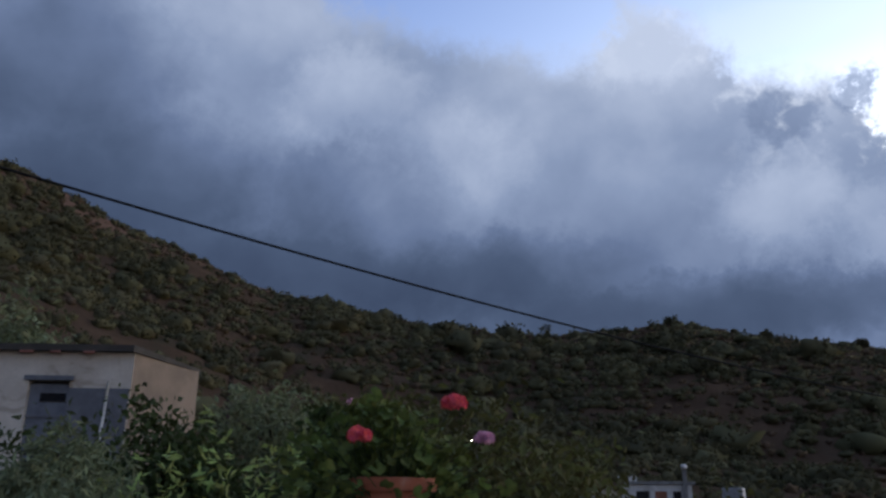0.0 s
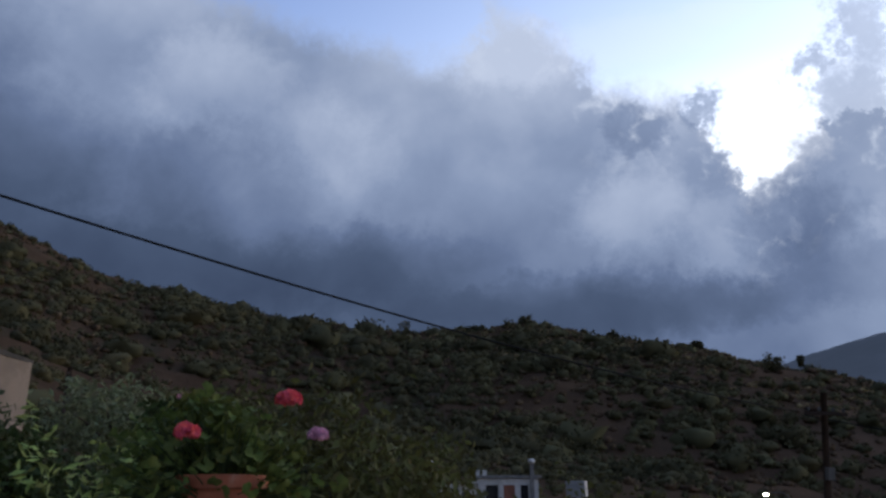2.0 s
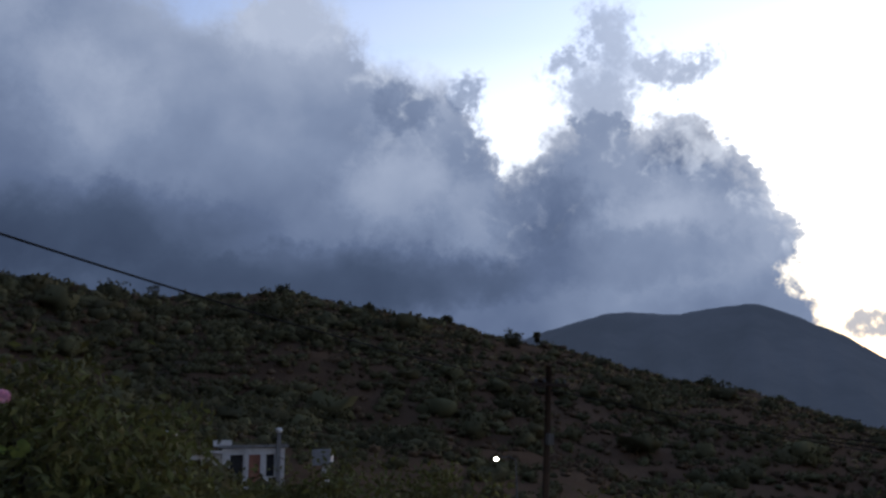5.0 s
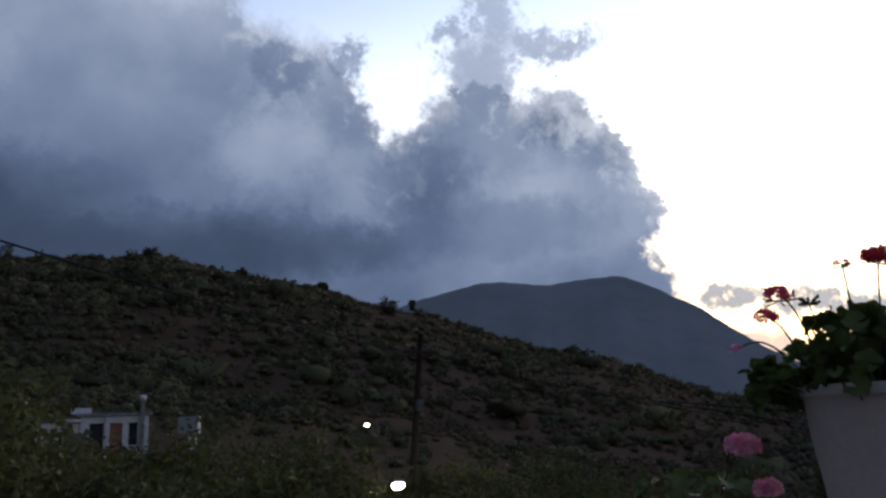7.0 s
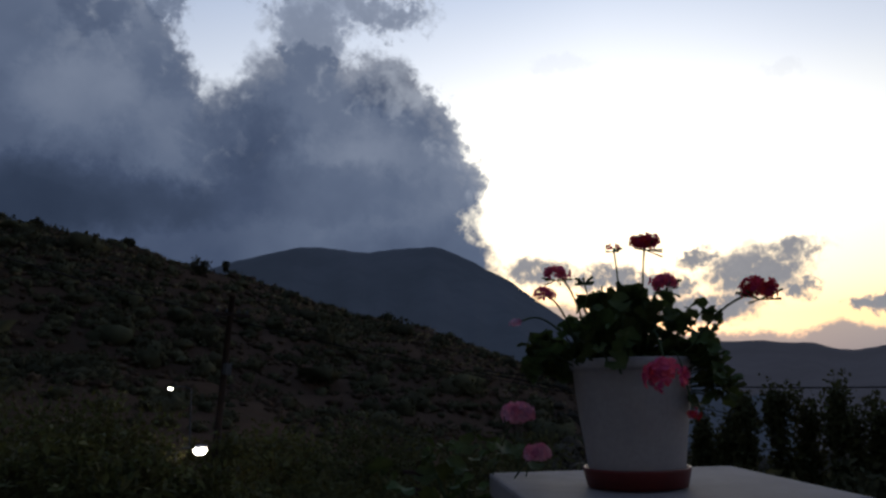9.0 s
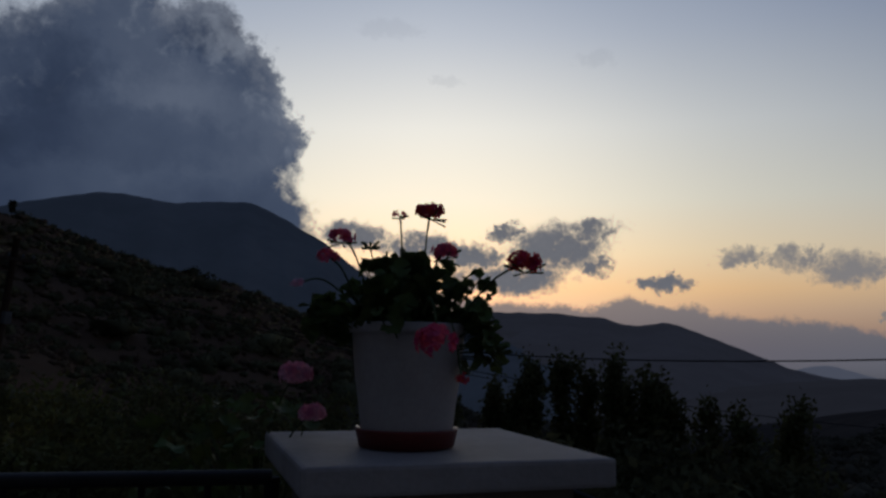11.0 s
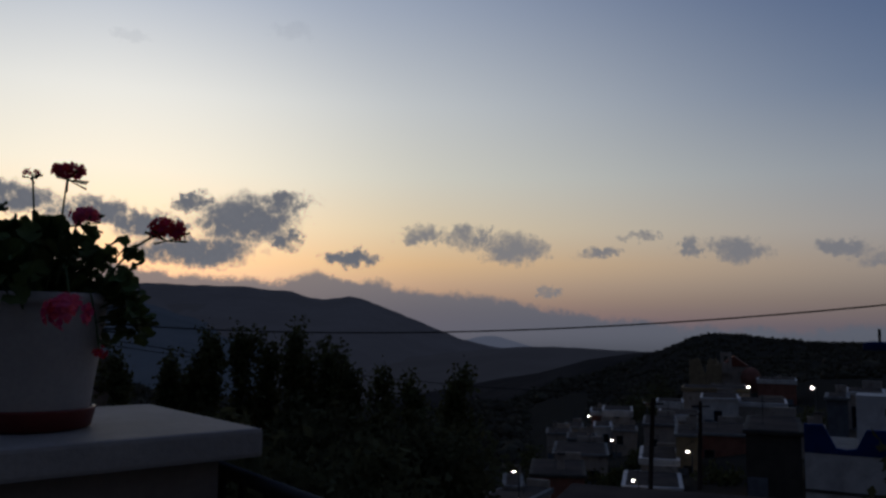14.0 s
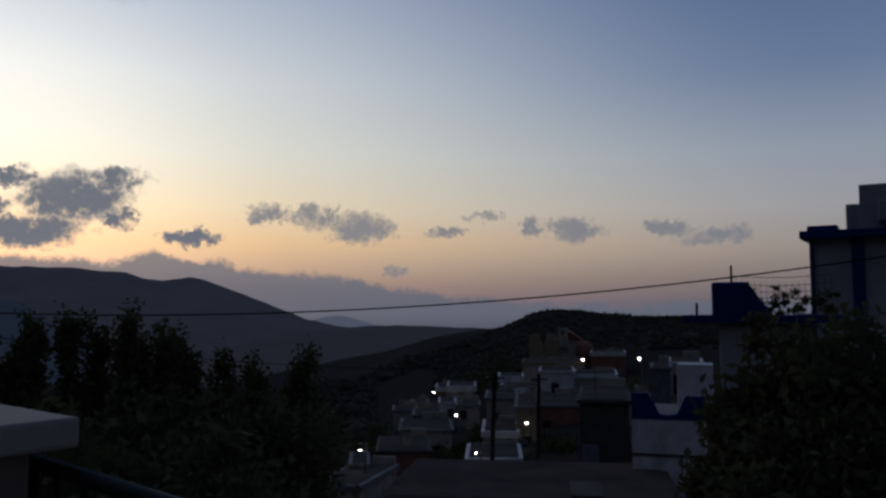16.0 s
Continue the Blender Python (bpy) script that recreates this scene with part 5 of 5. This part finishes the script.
def scrub(name, seed, count, az_range, r_range, size, material, per, leaf, label, threshold=-.15, power=1.0):
    rng = np.random.default_rng(seed)
    cs, ls, bodies, made = [], [], [], 0
    while made < count:
        b = rng.uniform(*az_range)
        r = r_range[0] + (r_range[1] - r_range[0]) * rng.random() ** power
        p = polar(b, r)
        if noise.noise((p.x * .022, p.y * .022, 9.0)) + .6 * noise.noise((p.x * .07, p.y * .07, 3.0)) < threshold + rng.uniform(-.25, .25):
            continue
        z = land_height(p.x, p.y)
        if p.x < -50 and z > 74 and rng.random() < .4:      # the bare shoulder
            continue
        if name.startswith("hillside") and rng.random() < .55 * min(1.0, max(0.0, (b - 18) / 16)):      # the dry slope
            continue
        s = size * rng.uniform(.4, 1.3) * (1.0 if rng.random() < .9 else 1.6)
        q = ball_points(per, rng, .55) * (s, s, s * rng.uniform(.6, .95)) * rng.uniform(.85, 1.3, (per, 1)) + np.array([p.x, p.y, z + s * .42])
        bodies.append((p.x, p.y, z + s * .3, s * rng.uniform(.6, 1.25), s * rng.uniform(.5, .85)))
        cs.append(q)
        ls.append(np.full(per, s * leaf * .8))
        made += 1
    v, f = leaf_arrays(np.concatenate(cs), np.concatenate(ls) * 1.1, .95, rng)
    bodies = np.array(bodies)
    n, k = len(bodies), len(LUMP_V)
    grow = rng.uniform(.45, 1.3, (n, k, 1))
    wide = np.stack([bodies[:, 3], bodies[:, 3], bodies[:, 4]], 1)[:, None, :]
    lv = (LUMP_V[None] * grow * wide + bodies[:, None, :3]).reshape(-1, 3)
    lf = (LUMP_F[None] + (np.arange(n) * k)[:, None, None]).reshape(-1, 3)
    return tagged(new(name, leaves_and_lumps(name, v, f, lv, lf, material)), label, "scrub", kind="stuff")


scrub("hillside_scrub", 300, 4800, (-36, 60), (110, 276), 1.1, M_SCRUB, 44, .42, "dark olive scrub and small trees over the dry hillside", -.30, .8)
scrub("hillside_trees", 306, 620, (-36, 58), (120, 246), 2.4, M_SCRUB, 110, .30, "small dark trees scattered over the hillside", -.05, .8)
scrub("dry_scrub", 308, 5200, (-36, 60), (110, 276), .75, M_SCRUB_DRY, 26, .5, "brown dry scrub between the olive bushes", -.6, .8)
scrub("dry_grass", 305, 5200, (8, 58), (190, 280), .5, M_GRASS, 16, .8, "dry ochre grass on the old field terraces", -.2, .6)
scrub("lower_scrub", 301, 720, (-34, 60), (48, 130), 1.05, M_SCRUB, 80, .36, "dark scrub and olive trees on the lower slope", -.15)
scrub("crest_scrub", 302, 420, (-34, 57), (255, 290), .9, M_SCRUB, 40, .5, "scattered dark bushes along the crest", -.25)
scrub("valley_woods", 303, 2000, (56, 90), (60, 500), 1.9, M_WOODS, 60, .36, "dark woods in the valley", -.7)
scrub("far_valley_woods", 307, 2600, (60, 98), (400, 1000), 2.6, M_WOODS, 30, .45, "dark woods far down the valley", -.9, .7)
scrub("village_hill_woods", 304, 5200, (94, 128), (150, 690), 1.0, M_WOODS, 24, .6, "dark woods on the hill behind the village", -.7)
for b, e, r, w, h in ((7.2, 12.0, 250, 2.8, 7.0), (16.0, 12.3, 268, 2.6, 2.6), (33.9, 8.95, 262, .9, 3.6), (27.6, 10.15, 262, 1.8, 2.0), (22.0, 11.1, 264, 1.7, 1.9), (32.2, 9.0, 240, 2.6, 4.0), (29.0, 8.2, 225, 2.4, 4.0)):
    top = sight(b, e, r)
    seed += 1
    leafy_tree("tree", (top.x, top.y, top.z - h - .4), h, (w, w, h * .66), M_SCRUB, seed, "dark lone tree on the hill crest", 26, 40, .6, .7, .2, "trees on the crest")


# ---- village ----
def roof_clutter(t, w, depth, h, seed):
    """What stands on a village roof: a chimney, a tank, a starter wall, an aerial."""
    rng = random.Random(seed)
    kind = rng.random()
    x, y = rng.uniform(-w * .35, w * .35), rng.uniform(depth * .3, depth * .8)
    if kind < .4:
        c = part("chimney", box_mesh("chimney", (.45, .45, 1.0), M_TAN, (x, y, h + .7), .03), t, "plastered chimney")
        part("chimney_cap", box_mesh("chimney_cap", (.6, .6, .12), M_DARK, (x, y, h + 1.27), .02), c)
    if kind > .3:
        x2 = -x * .8
        part("aerial", many_tubes("aerial", [([(x2, y, h), (x2, y, h + 1.9)], .02), ([(x2 - .4, y, h + 1.7), (x2 + .4, y, h + 1.7)], .012), ([(x2 - .3, y, h + 1.45), (x2 + .3, y, h + 1.45)], .012)], M_IRON, 4), t, "thin roof aerial")
    part("parapet", box_mesh("parapet", (w * .55, .2, .55), M_TAN, (w * .2, depth - .1, h + .5), .02), t, "low parapet at the back of the roof")


def village_house(b0, b1, e_top, e_foot, r, material, label, depth=6.0, roof=None, windows=(), turn=0.0, door=None, lip_h=.22):
    """A flat-roofed house: front from bearing b0 to b1, roof edge at e_top. windows: (across 0..1, up 0..1, width, height) in metres."""
    e_top, e_foot = lowered(e_top), lowered(e_foot)
    a, b = sight(b0 + .22, e_top, r), sight(b1 + .22, e_top, r)
    mid = (a + b) / 2
    w = (b - a).length
    ang = math.degrees(math.atan2(b.y - a.y, b.x - a.x)) + turn
    foot = 1.32 + r * math.tan(radians(e_foot)) - 3.0
    h = a.z - foot
    t = thing("house", Matrix.Translation((mid.x, mid.y, foot)) @ Matrix.Rotation(radians(ang), 4, "Z"), label, "house", "village houses")
    holes = [(-w / 2 + u * w - ww / 2, -w / 2 + u * w + ww / 2, h - (1 - v) * (h - 3) - hh / 2, h - (1 - v) * (h - 3) + hh / 2) for u, v, ww, hh in windows]
    part("front_wall", wall_mesh("front_wall", -w / 2, w / 2, 0, h, .3, material, holes), t)
    for x in (-w / 2, w / 2 - .3):
        part("side_wall", wall_mesh("side_wall", .3, depth, 0, h, .3, material, axis="y"), t, m=Matrix.Translation((x, 0, 0)))
    part("back_wall", wall_mesh("back_wall", -w / 2 + .3, w / 2 - .3, 0, h, .3, material), t, m=Matrix.Translation((0, depth - .3, 0)))
    rm = roof or M_CONCRETE
    part("roof", box_mesh("roof", (w + .3, depth + .3, lip_h), rm, (0, depth / 2, h + lip_h / 2 + .004), .03), t)
    part("roof_screed", box_mesh("roof_screed", (w - .2, depth - .2, .03), M_ROOF_DARK if roof is M_ROOF_DARK else M_SCREED, (0, depth / 2, h + lip_h + .02), .01), t, "weathered grey roof screed")
    for x0, x1, z0, z1 in holes:
        f = part("window", box_mesh("window", (x1 - x0 + .12, .08, z1 - z0 + .12), M_DOOR, ((x0 + x1) / 2, .17, (z0 + z1) / 2), .01), t)
        part("pane", box_mesh("pane", (x1 - x0 - .1, .04, z1 - z0 - .1), M_GLASS, ((x0 + x1) / 2, .12, (z0 + z1) / 2), .005), f)
        part("sill", box_mesh("sill", (x1 - x0 + .3, .16, .08), M_CONCRETE, ((x0 + x1) / 2, -.04, z0 - .05), .01), f)
    if r > 40:
        roof_clutter(t, w, depth, h, int(b0 * 100))
    if door is not None or r > 40:
        dxx = w * (.32 if int(b0 * 10) % 2 else -.3)
        part("door", box_mesh("door", (.95, .06, 2.1), M_DOOR, (dxx, -.035, max(1.05, h - 3.2)), .01), t, "closed wooden door")
    return t


WIN = (.9, 1.2)
village_house(101.2, 103.5, -4.35, -6.4, 95, M_VILLAGE_WHITE, "whitewashed two-storey house with a dark window", 7, M_VILLAGE_WHITE, [(.45, .52, *WIN), (.6, .12, .9, 1.0)])
village_house(103.55, 106.4, -4.7, -6.5, 97, M_TAN, "pale house wing with a dark window", 7, M_VILLAGE_WHITE, [(.28, .55, *WIN)], lip_h=.5)
village_house(100.9, 104.0, -6.55, -8.6, 70, M_RED, "red-brown rendered house with a flat roof", 8, M_CONCRETE, [(.25, .4, .8, 1.0)])
village_house(104.0, 107.3, -6.3, -10.2, 45, M_DARK, "dark stone house with a flat roof", 7, M_DARK)
village_house(99.6, 101.1, -6.7, -10.2, 61, M_OCHRE, "narrow ochre house with a flat roof", 6, M_CONCRETE, [(.5, .4, .7, .9)])
village_house(97.5, 99.6, -6.1, -8.4, 80, M_TAN, "grey rendered house with a flat roof", 7, M_CONCRETE, [(.3, .5, .8, 1.0)])
village_house(98.5, 101.1, -5.75, -6.4, 92, M_TAN, "low house with a white roof edge", 6, M_VILLAGE_WHITE, [(.5, .3, 1.6, 1.0), (.8, .3, .8, 1.0)], lip_h=.7)
village_house(98.35, 100.0, -4.95, -5.8, 112, M_TAN, "house with a white flat roof", 6, M_VILLAGE_WHITE, lip_h=.8)
village_house(94.8, 96.7, -5.6, -6.9, 105, M_TAN, "small house with a white parapet", 6, M_VILLAGE_WHITE, [(.5, .45, 1.8, 1.1)], lip_h=.8)
village_house(94.0, 95.0, -5.55, -6.6, 108, M_RED, "small reddish house with a white edge", 6, M_VILLAGE_WHITE, lip_h=.5)
village_house(94.2, 95.3, -6.35, -7.4, 96, M_VILLAGE_WHITE, "small whitewashed cube house with a window", 5, M_VILLAGE_WHITE, [(.7, .4, .7, 1.0)])
village_house(95.4, 97.0, -6.55, -7.4, 92, M_TAN, "low pale house with a window", 5, M_CONCRETE, [(.3, .4, .8, 1.0)])
village_house(91.0, 92.6, -6.85, -7.8, 98, M_TAN, "small stone house at the village edge", 5, M_CONCRETE)
village_house(92.4, 94.3, -7.15, -8.2, 90, M_DARK, "small dark house at the village edge", 5, M_CONCRETE)
village_house(92.3, 93.4, -6.45, -7.0, 104, M_TAN, "small house at the village edge", 5, M_CONCRETE, lip_h=.3)
village_house(91.5, 95.1, -8.15, -10.0, 70, M_TAN, "long tan house with a flat roof", 7, M_CONCRETE, [(.3, .35, .8, 1.0), (.75, .35, .8, 1.0)])
village_house(97.3, 99.7, -8.5, -9.9, 60, M_TAN, "house with a white roof edge", 6, M_VILLAGE_WHITE, lip_h=.45)
village_house(90.0, 93.6, -9.5, -11, 55, M_RED, "dark reddish house with a flat roof", 6, M_DARK)
village_house(85.6, 88.9, -11.6, -13.2, 46, M_TAN, "low house with a pale roof edge", 6, M_CONCRETE, turn=-24, lip_h=.3)
village_house(88.2, 89.4, -10.3, -12, 50, M_TAN, "small pale house at the village edge", 4, M_CONCRETE)
village_house(96.2, 99.9, -10.15, -10.9, 50, M_TAN, "low house with a wide white roof", 5.0, M_VILLAGE_WHITE, [(.86, .3, .6, .8)], lip_h=.35)
village_house(100.0, 104.2, -3.85, -4.6, 122, M_TAN, "long tan house on the ridge", 7, M_OCHRE, lip_h=.5)
village_house(104.7, 107.0, -3.25, -4.2, 130, M_RED, "red-brown house with a white roof edge", 6, M_VILLAGE_WHITE, lip_h=.6)
village_house(109.9, 112.0, -3.75, -5.6, 66, M_TAN, "pale house with a flat roof", 5, M_VILLAGE_WHITE, [(.45, .3, 1.6, 1.6)])
village_house(108.8, 110.0, -4.1, -6.0, 60, M_CEMENT, "grey concrete stair house", 4, M_CONCRETE)
village_house(106.9, 108.6, -6.2, -7.5, 62, M_TAN, "tan house with a flat roof", 5, M_CONCRETE)
village_house(90.5, 110.6, -12.7, -15, 27, M_DARK, "large dark concrete roof below the terrace", 6.5, M_ROOF_DARK, turn=-3, lip_h=.25)

# church and ruin on the ridge
church = thing("church", Matrix.Translation(sight(103.5, lowered(-3.4), 150)) @ Matrix.Rotation(radians(-103), 4, "Z"), "small church with a red tiled roof and bell wall", "church")
part("nave", box_mesh("nave", (4.2, 7, 4.4), M_TAN, (0, 3.5, 1.0), .04), church)
vs = [(-2.3, -.2, 3.2), (2.3, -.2, 3.2), (0, -.2, 4.9), (-2.3, 7.2, 3.2), (2.3, 7.2, 3.2), (0, 7.2, 4.9)]
part("roof", mesh_of("roof", vs, [(0, 1, 2), (5, 4, 3), (0, 2, 5, 3), (2, 1, 4, 5), (1, 0, 3, 4)], M_ROOFTILE), church, "red tiled gable roof")
part("bell_wall", wall_mesh("bell_wall", -2.2, -.4, 2, 5.6, .4, M_TAN, [(-1.7, -.9, 3.8, 5.0)]), church, "bell wall with an arch opening", Matrix.Translation((0, -.5, 0)))
part("apse", lathe_mesh("apse", [(1.6, -1.0), (1.6, 1.7), (1.3, 2.5), (.7, 3.0), (.05, 3.2)], M_RED, 18), church, "round apse with a domed roof", Matrix.Translation((2.6, -.5, 0)))
ruin = thing("ruin", Matrix.Translation(sight(101.7, lowered(-4.0), 145)) @ Matrix.Rotation(radians(-101), 4, "Z"), "ruined stone tower with a broken top", "ruin")
vs, fs = [], []
rng = random.Random(5)
n = 12
for i in range(n + 1):
    x = -2.6 + 5.2 * i / n
    h = 5.6 + rng.uniform(-.9, .5) - (1.6 if 4 < i < 7 else 0)
    vs += [(x, 0, -2), (x, .8, -2), (x, .8, h), (x, 0, h)]
for i in range(n):
    o = i * 4
    fs += [(o, o + 4, o + 7, o + 3), (o + 1, o + 2, o + 6, o + 5), (o + 3, o + 7, o + 6, o + 2)]
fs += [(0, 3, 2, 1), (n * 4, n * 4 + 1, n * 4 + 2, n * 4 + 3)]
part("front_wall", mesh_of("front_wall", vs, fs, M_OCHRE), ruin)
part("side_wall", mesh_of("side_wall", vs, fs, M_OCHRE), ruin, m=Matrix.Translation((2.2, 2.4, -.6)) @ Matrix.Rotation(radians(90), 4, "Z"))

# blue and white house with a stepped parapet
bw_a, bw_b = sight(107.75, lowered(-7.2), 32), sight(112.5, lowered(-7.2), 32)
w = (bw_b - bw_a).length
blue_house = thing("house", Matrix.Translation((*((bw_a + bw_b) / 2).xy, bw_a.z)) @ Matrix.Rotation(math.atan2(bw_b.y - bw_a.y, bw_b.x - bw_a.x) - .04, 4, "Z"), "white house with a bright blue scooped parapet", "house")
part("front_wall", wall_mesh("front_wall", -w / 2, w / 2, -3.2, 0, .3, M_VILLAGE_WHITE), blue_house)
part("side_wall", wall_mesh("side_wall", .3, 5, -3.2, 0, .3, M_VILLAGE_WHITE, axis="y"), blue_house, m=Matrix.Translation((-w / 2, 0, 0)))
part("side_wall", wall_mesh("side_wall", .3, 5, -3.2, 0, .3, M_VILLAGE_WHITE, axis="y"), blue_house, m=Matrix.Translation((w / 2 - .3, 0, 0)))
part("base_band", box_mesh("base_band", (w + .04, .06, .10), M_DARK, (0, -.01, -1.30), .01), blue_house, "dark painted band")
prof = [(-w / 2, 0), (w / 2, 0), (w / 2, .88), (w * .24, .88), (w * .12, .22), (w * .0, .16), (-w * .12, .2), (-w * .20, .62), (-w * .27, .98), (-w / 2, .98)]
vs = [(x, -.02, z + .004) for x, z in prof] + [(x, .22, z + .004) for x, z in prof]
k = len(prof)
fs = [tuple(range(k)), tuple(reversed(range(k, 2 * k)))] + [(i, i + k, (i + 1) % k + k, (i + 1) % k) for i in range(k)]
part("parapet", mesh_of("parapet", vs, fs, M_BLUE), blue_house, "bright blue parapet with a scooped gap")
part("roof", box_mesh("roof", (w - .4, 4.8, .15), M_CONCRETE, (0, 2.7, -.08), .01), blue_house)
part("stair_block", box_mesh("stair_block", (1.4, 1.2, 1.9), M_VILLAGE_WHITE, (w * .36, 3.5, .9), .03), blue_house)

# white house with blue corners, close by
NH = sight(119.4, 0, 18.0)
NHM = Matrix.Translation((NH.x, NH.y, 0)) @ Matrix.Rotation(radians(-125), 4, "Z")
nh = thing("house", NHM, "tall white house with dark blue painted edges", "house")
H1 = 1.32 + 18 * math.tan(radians(3.85))
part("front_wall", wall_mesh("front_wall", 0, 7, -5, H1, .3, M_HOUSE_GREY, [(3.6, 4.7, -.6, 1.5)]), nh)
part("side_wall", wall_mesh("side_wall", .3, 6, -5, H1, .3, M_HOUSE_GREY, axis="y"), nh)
wd = part("window", box_mesh("window", (1.2, .08, 2.2), M_BLUE, (4.15, .17, .45), .01), nh, "blue framed window")
part("pane", box_mesh("pane", (.9, .04, 1.9), M_GLASS, (4.15, .12, .45), .005), wd)
part("roof_edge", box_mesh("roof_edge", (7.3, 6.4, .16), M_BLUE, (3.45, 3.0, H1 + .084), .02), nh, "dark blue roof edge")
part("corner_horn", box_mesh("corner_horn", (.55, .5, .14), M_BLUE, (.2, .2, H1 + .20), .03), nh)
part("blue_strip", box_mesh("blue_strip", (.22, .05, H1 + 4.9), M_BLUE, (.82, -.03, (H1 - 4.9) / 2), .008), nh, "vertical dark blue strip")
part("corner_strip", box_mesh("corner_strip", (.08, .08, H1 + 4.9), M_BLUE, (.0, -.02, (H1 - 4.9) / 2), .008), nh)
up = thing("roof_room", NHM @ Matrix.Translation((.72, .9, H1 + .17)), "white roof room with a stepped blue parapet", "roof room")
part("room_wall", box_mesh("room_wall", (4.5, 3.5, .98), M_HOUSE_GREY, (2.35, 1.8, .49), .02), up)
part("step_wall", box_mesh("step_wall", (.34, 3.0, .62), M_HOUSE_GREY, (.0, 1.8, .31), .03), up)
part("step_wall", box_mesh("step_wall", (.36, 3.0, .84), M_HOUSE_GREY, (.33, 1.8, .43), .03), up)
part("top_band", box_mesh("top_band", (4.2, 3.6, .36), M_BLUE, (2.75, 1.8, 1.17), .04), up, "dark blue top band")
part("air_conditioner", box_mesh("air_conditioner", (.34, .7, .42), M_HOUSE_GREY, (.62, -.05, .40), .03), up, "white air conditioner")
# blue terrace wall with netting in front
TW = sight(113.35, 0, 15.2)
TWM = Matrix.Translation((TW.x, TW.y, 1.32)) @ Matrix.Rotation(radians(-117.5), 4, "Z")
tw = thing("terrace_wall", TWM, "dark blue terrace wall with a post and wire netting", "wall")
part("block", box_mesh("block", (.62, .4, .62), M_BLUE, (.31, .2, .02), .04), tw, "blue corner block")
vs = [(.6, 0, -.28), (1.0, 0, -.28), (.6, 0, .30), (.6, .3, -.28), (1.0, .3, -.28), (.6, .3, .30)]
part("slope_piece", mesh_of("slope_piece", vs, [(0, 1, 2), (5, 4, 3), (0, 2, 5, 3), (2, 1, 4, 5), (1, 0, 3, 4)], M_BLUE), tw)
part("slab", box_mesh("slab", (2.6, 1.0, .13), M_BLUE, (.80, .5, -.31), .02), tw, "jutting blue slab")
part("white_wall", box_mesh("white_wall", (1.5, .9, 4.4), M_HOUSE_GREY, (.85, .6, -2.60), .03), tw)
part("post", tube_mesh("post", [(.33, .1, .3), (.33, .1, .62)], .022, M_IRON, 6), tw)
part("post", tube_mesh("post", [(-.26, .1, -.27), (-.26, .1, -.03)], .025, M_IRON, 6), tw)
bars = []
for i in range(16):
    bars.append(([(.40 + i * .10, .15, -.15), (.40 + i * .10, .15, .44 - .004 * i * (15 - i) * .6)], .004))
for z in (.05, .15, .26, .40):
    bars.append((sagging((.36, .15, z + .04), (1.95, .15, z + .05), .05, 10), .006))
part("netting", many_tubes("netting", bars, M_WIRE, 4), tw, "sagging wire netting")
for i in range(4):
    x = .55 + i * .42
    part("climber", fast_mesh("climber", *crown_arrays((x, .2, -.05), (.26, .2, .26), 12, 34, .07, .5, np.random.default_rng(80 + i)), M_DARKLEAF), tw, "climbing leaves on the netting")

# things on the near concrete roof
table = thing("table", Matrix.Translation(sight(104.7, -12.4, 25.5)) @ Matrix.Rotation(radians(-12), 4, "Z"), "dark low table on the concrete roof", "table")
part("tabletop", box_mesh("tabletop", (2.0, .9, .07), M_DARK, (0, 0, .0), .02), table)
for x in (-.8, .8):
    for y in (-.32, .32):
        part("leg", box_mesh("leg", (.07, .07, .6), M_DARK, (x, y, -.30), .008), table)

# trees between the village houses
for i, (b, e, r, w) in enumerate(((97.3, -7.6, 72, 1.3), (95.0, -8.9, 60, 1.5), (102.4, -8.2, 55, 1.4), (103.6, -8.5, 53, 1.3), (107.6, -5.2, 78, 1.9), (108.2, -4.6, 88, 1.6), (90.2, -7.7, 92, 1.8), (89.2, -8.6, 75, 1.5), (99.2, -4.4, 128, 2.4), (97.6, -3.9, 140, 2.6), (98.8, -2.8, 150, 3.0), (96.5, -4.5, 128, 2.2), (93.2, -5.9, 118, 2.2), (106.6, -5.6, 70, 1.5), (96.2, -8.9, 56, 1.0))):
    top = sight(b, lowered(e), r)
    h = w * 2.2
    leafy_tree("tree", (top.x, top.y, top.z - h), h, (w, w, w * 1.05), M_DARKLEAF, 400 + i, "dark leafy tree between the village houses", 26, 44, .30, .6, .1, "village trees")
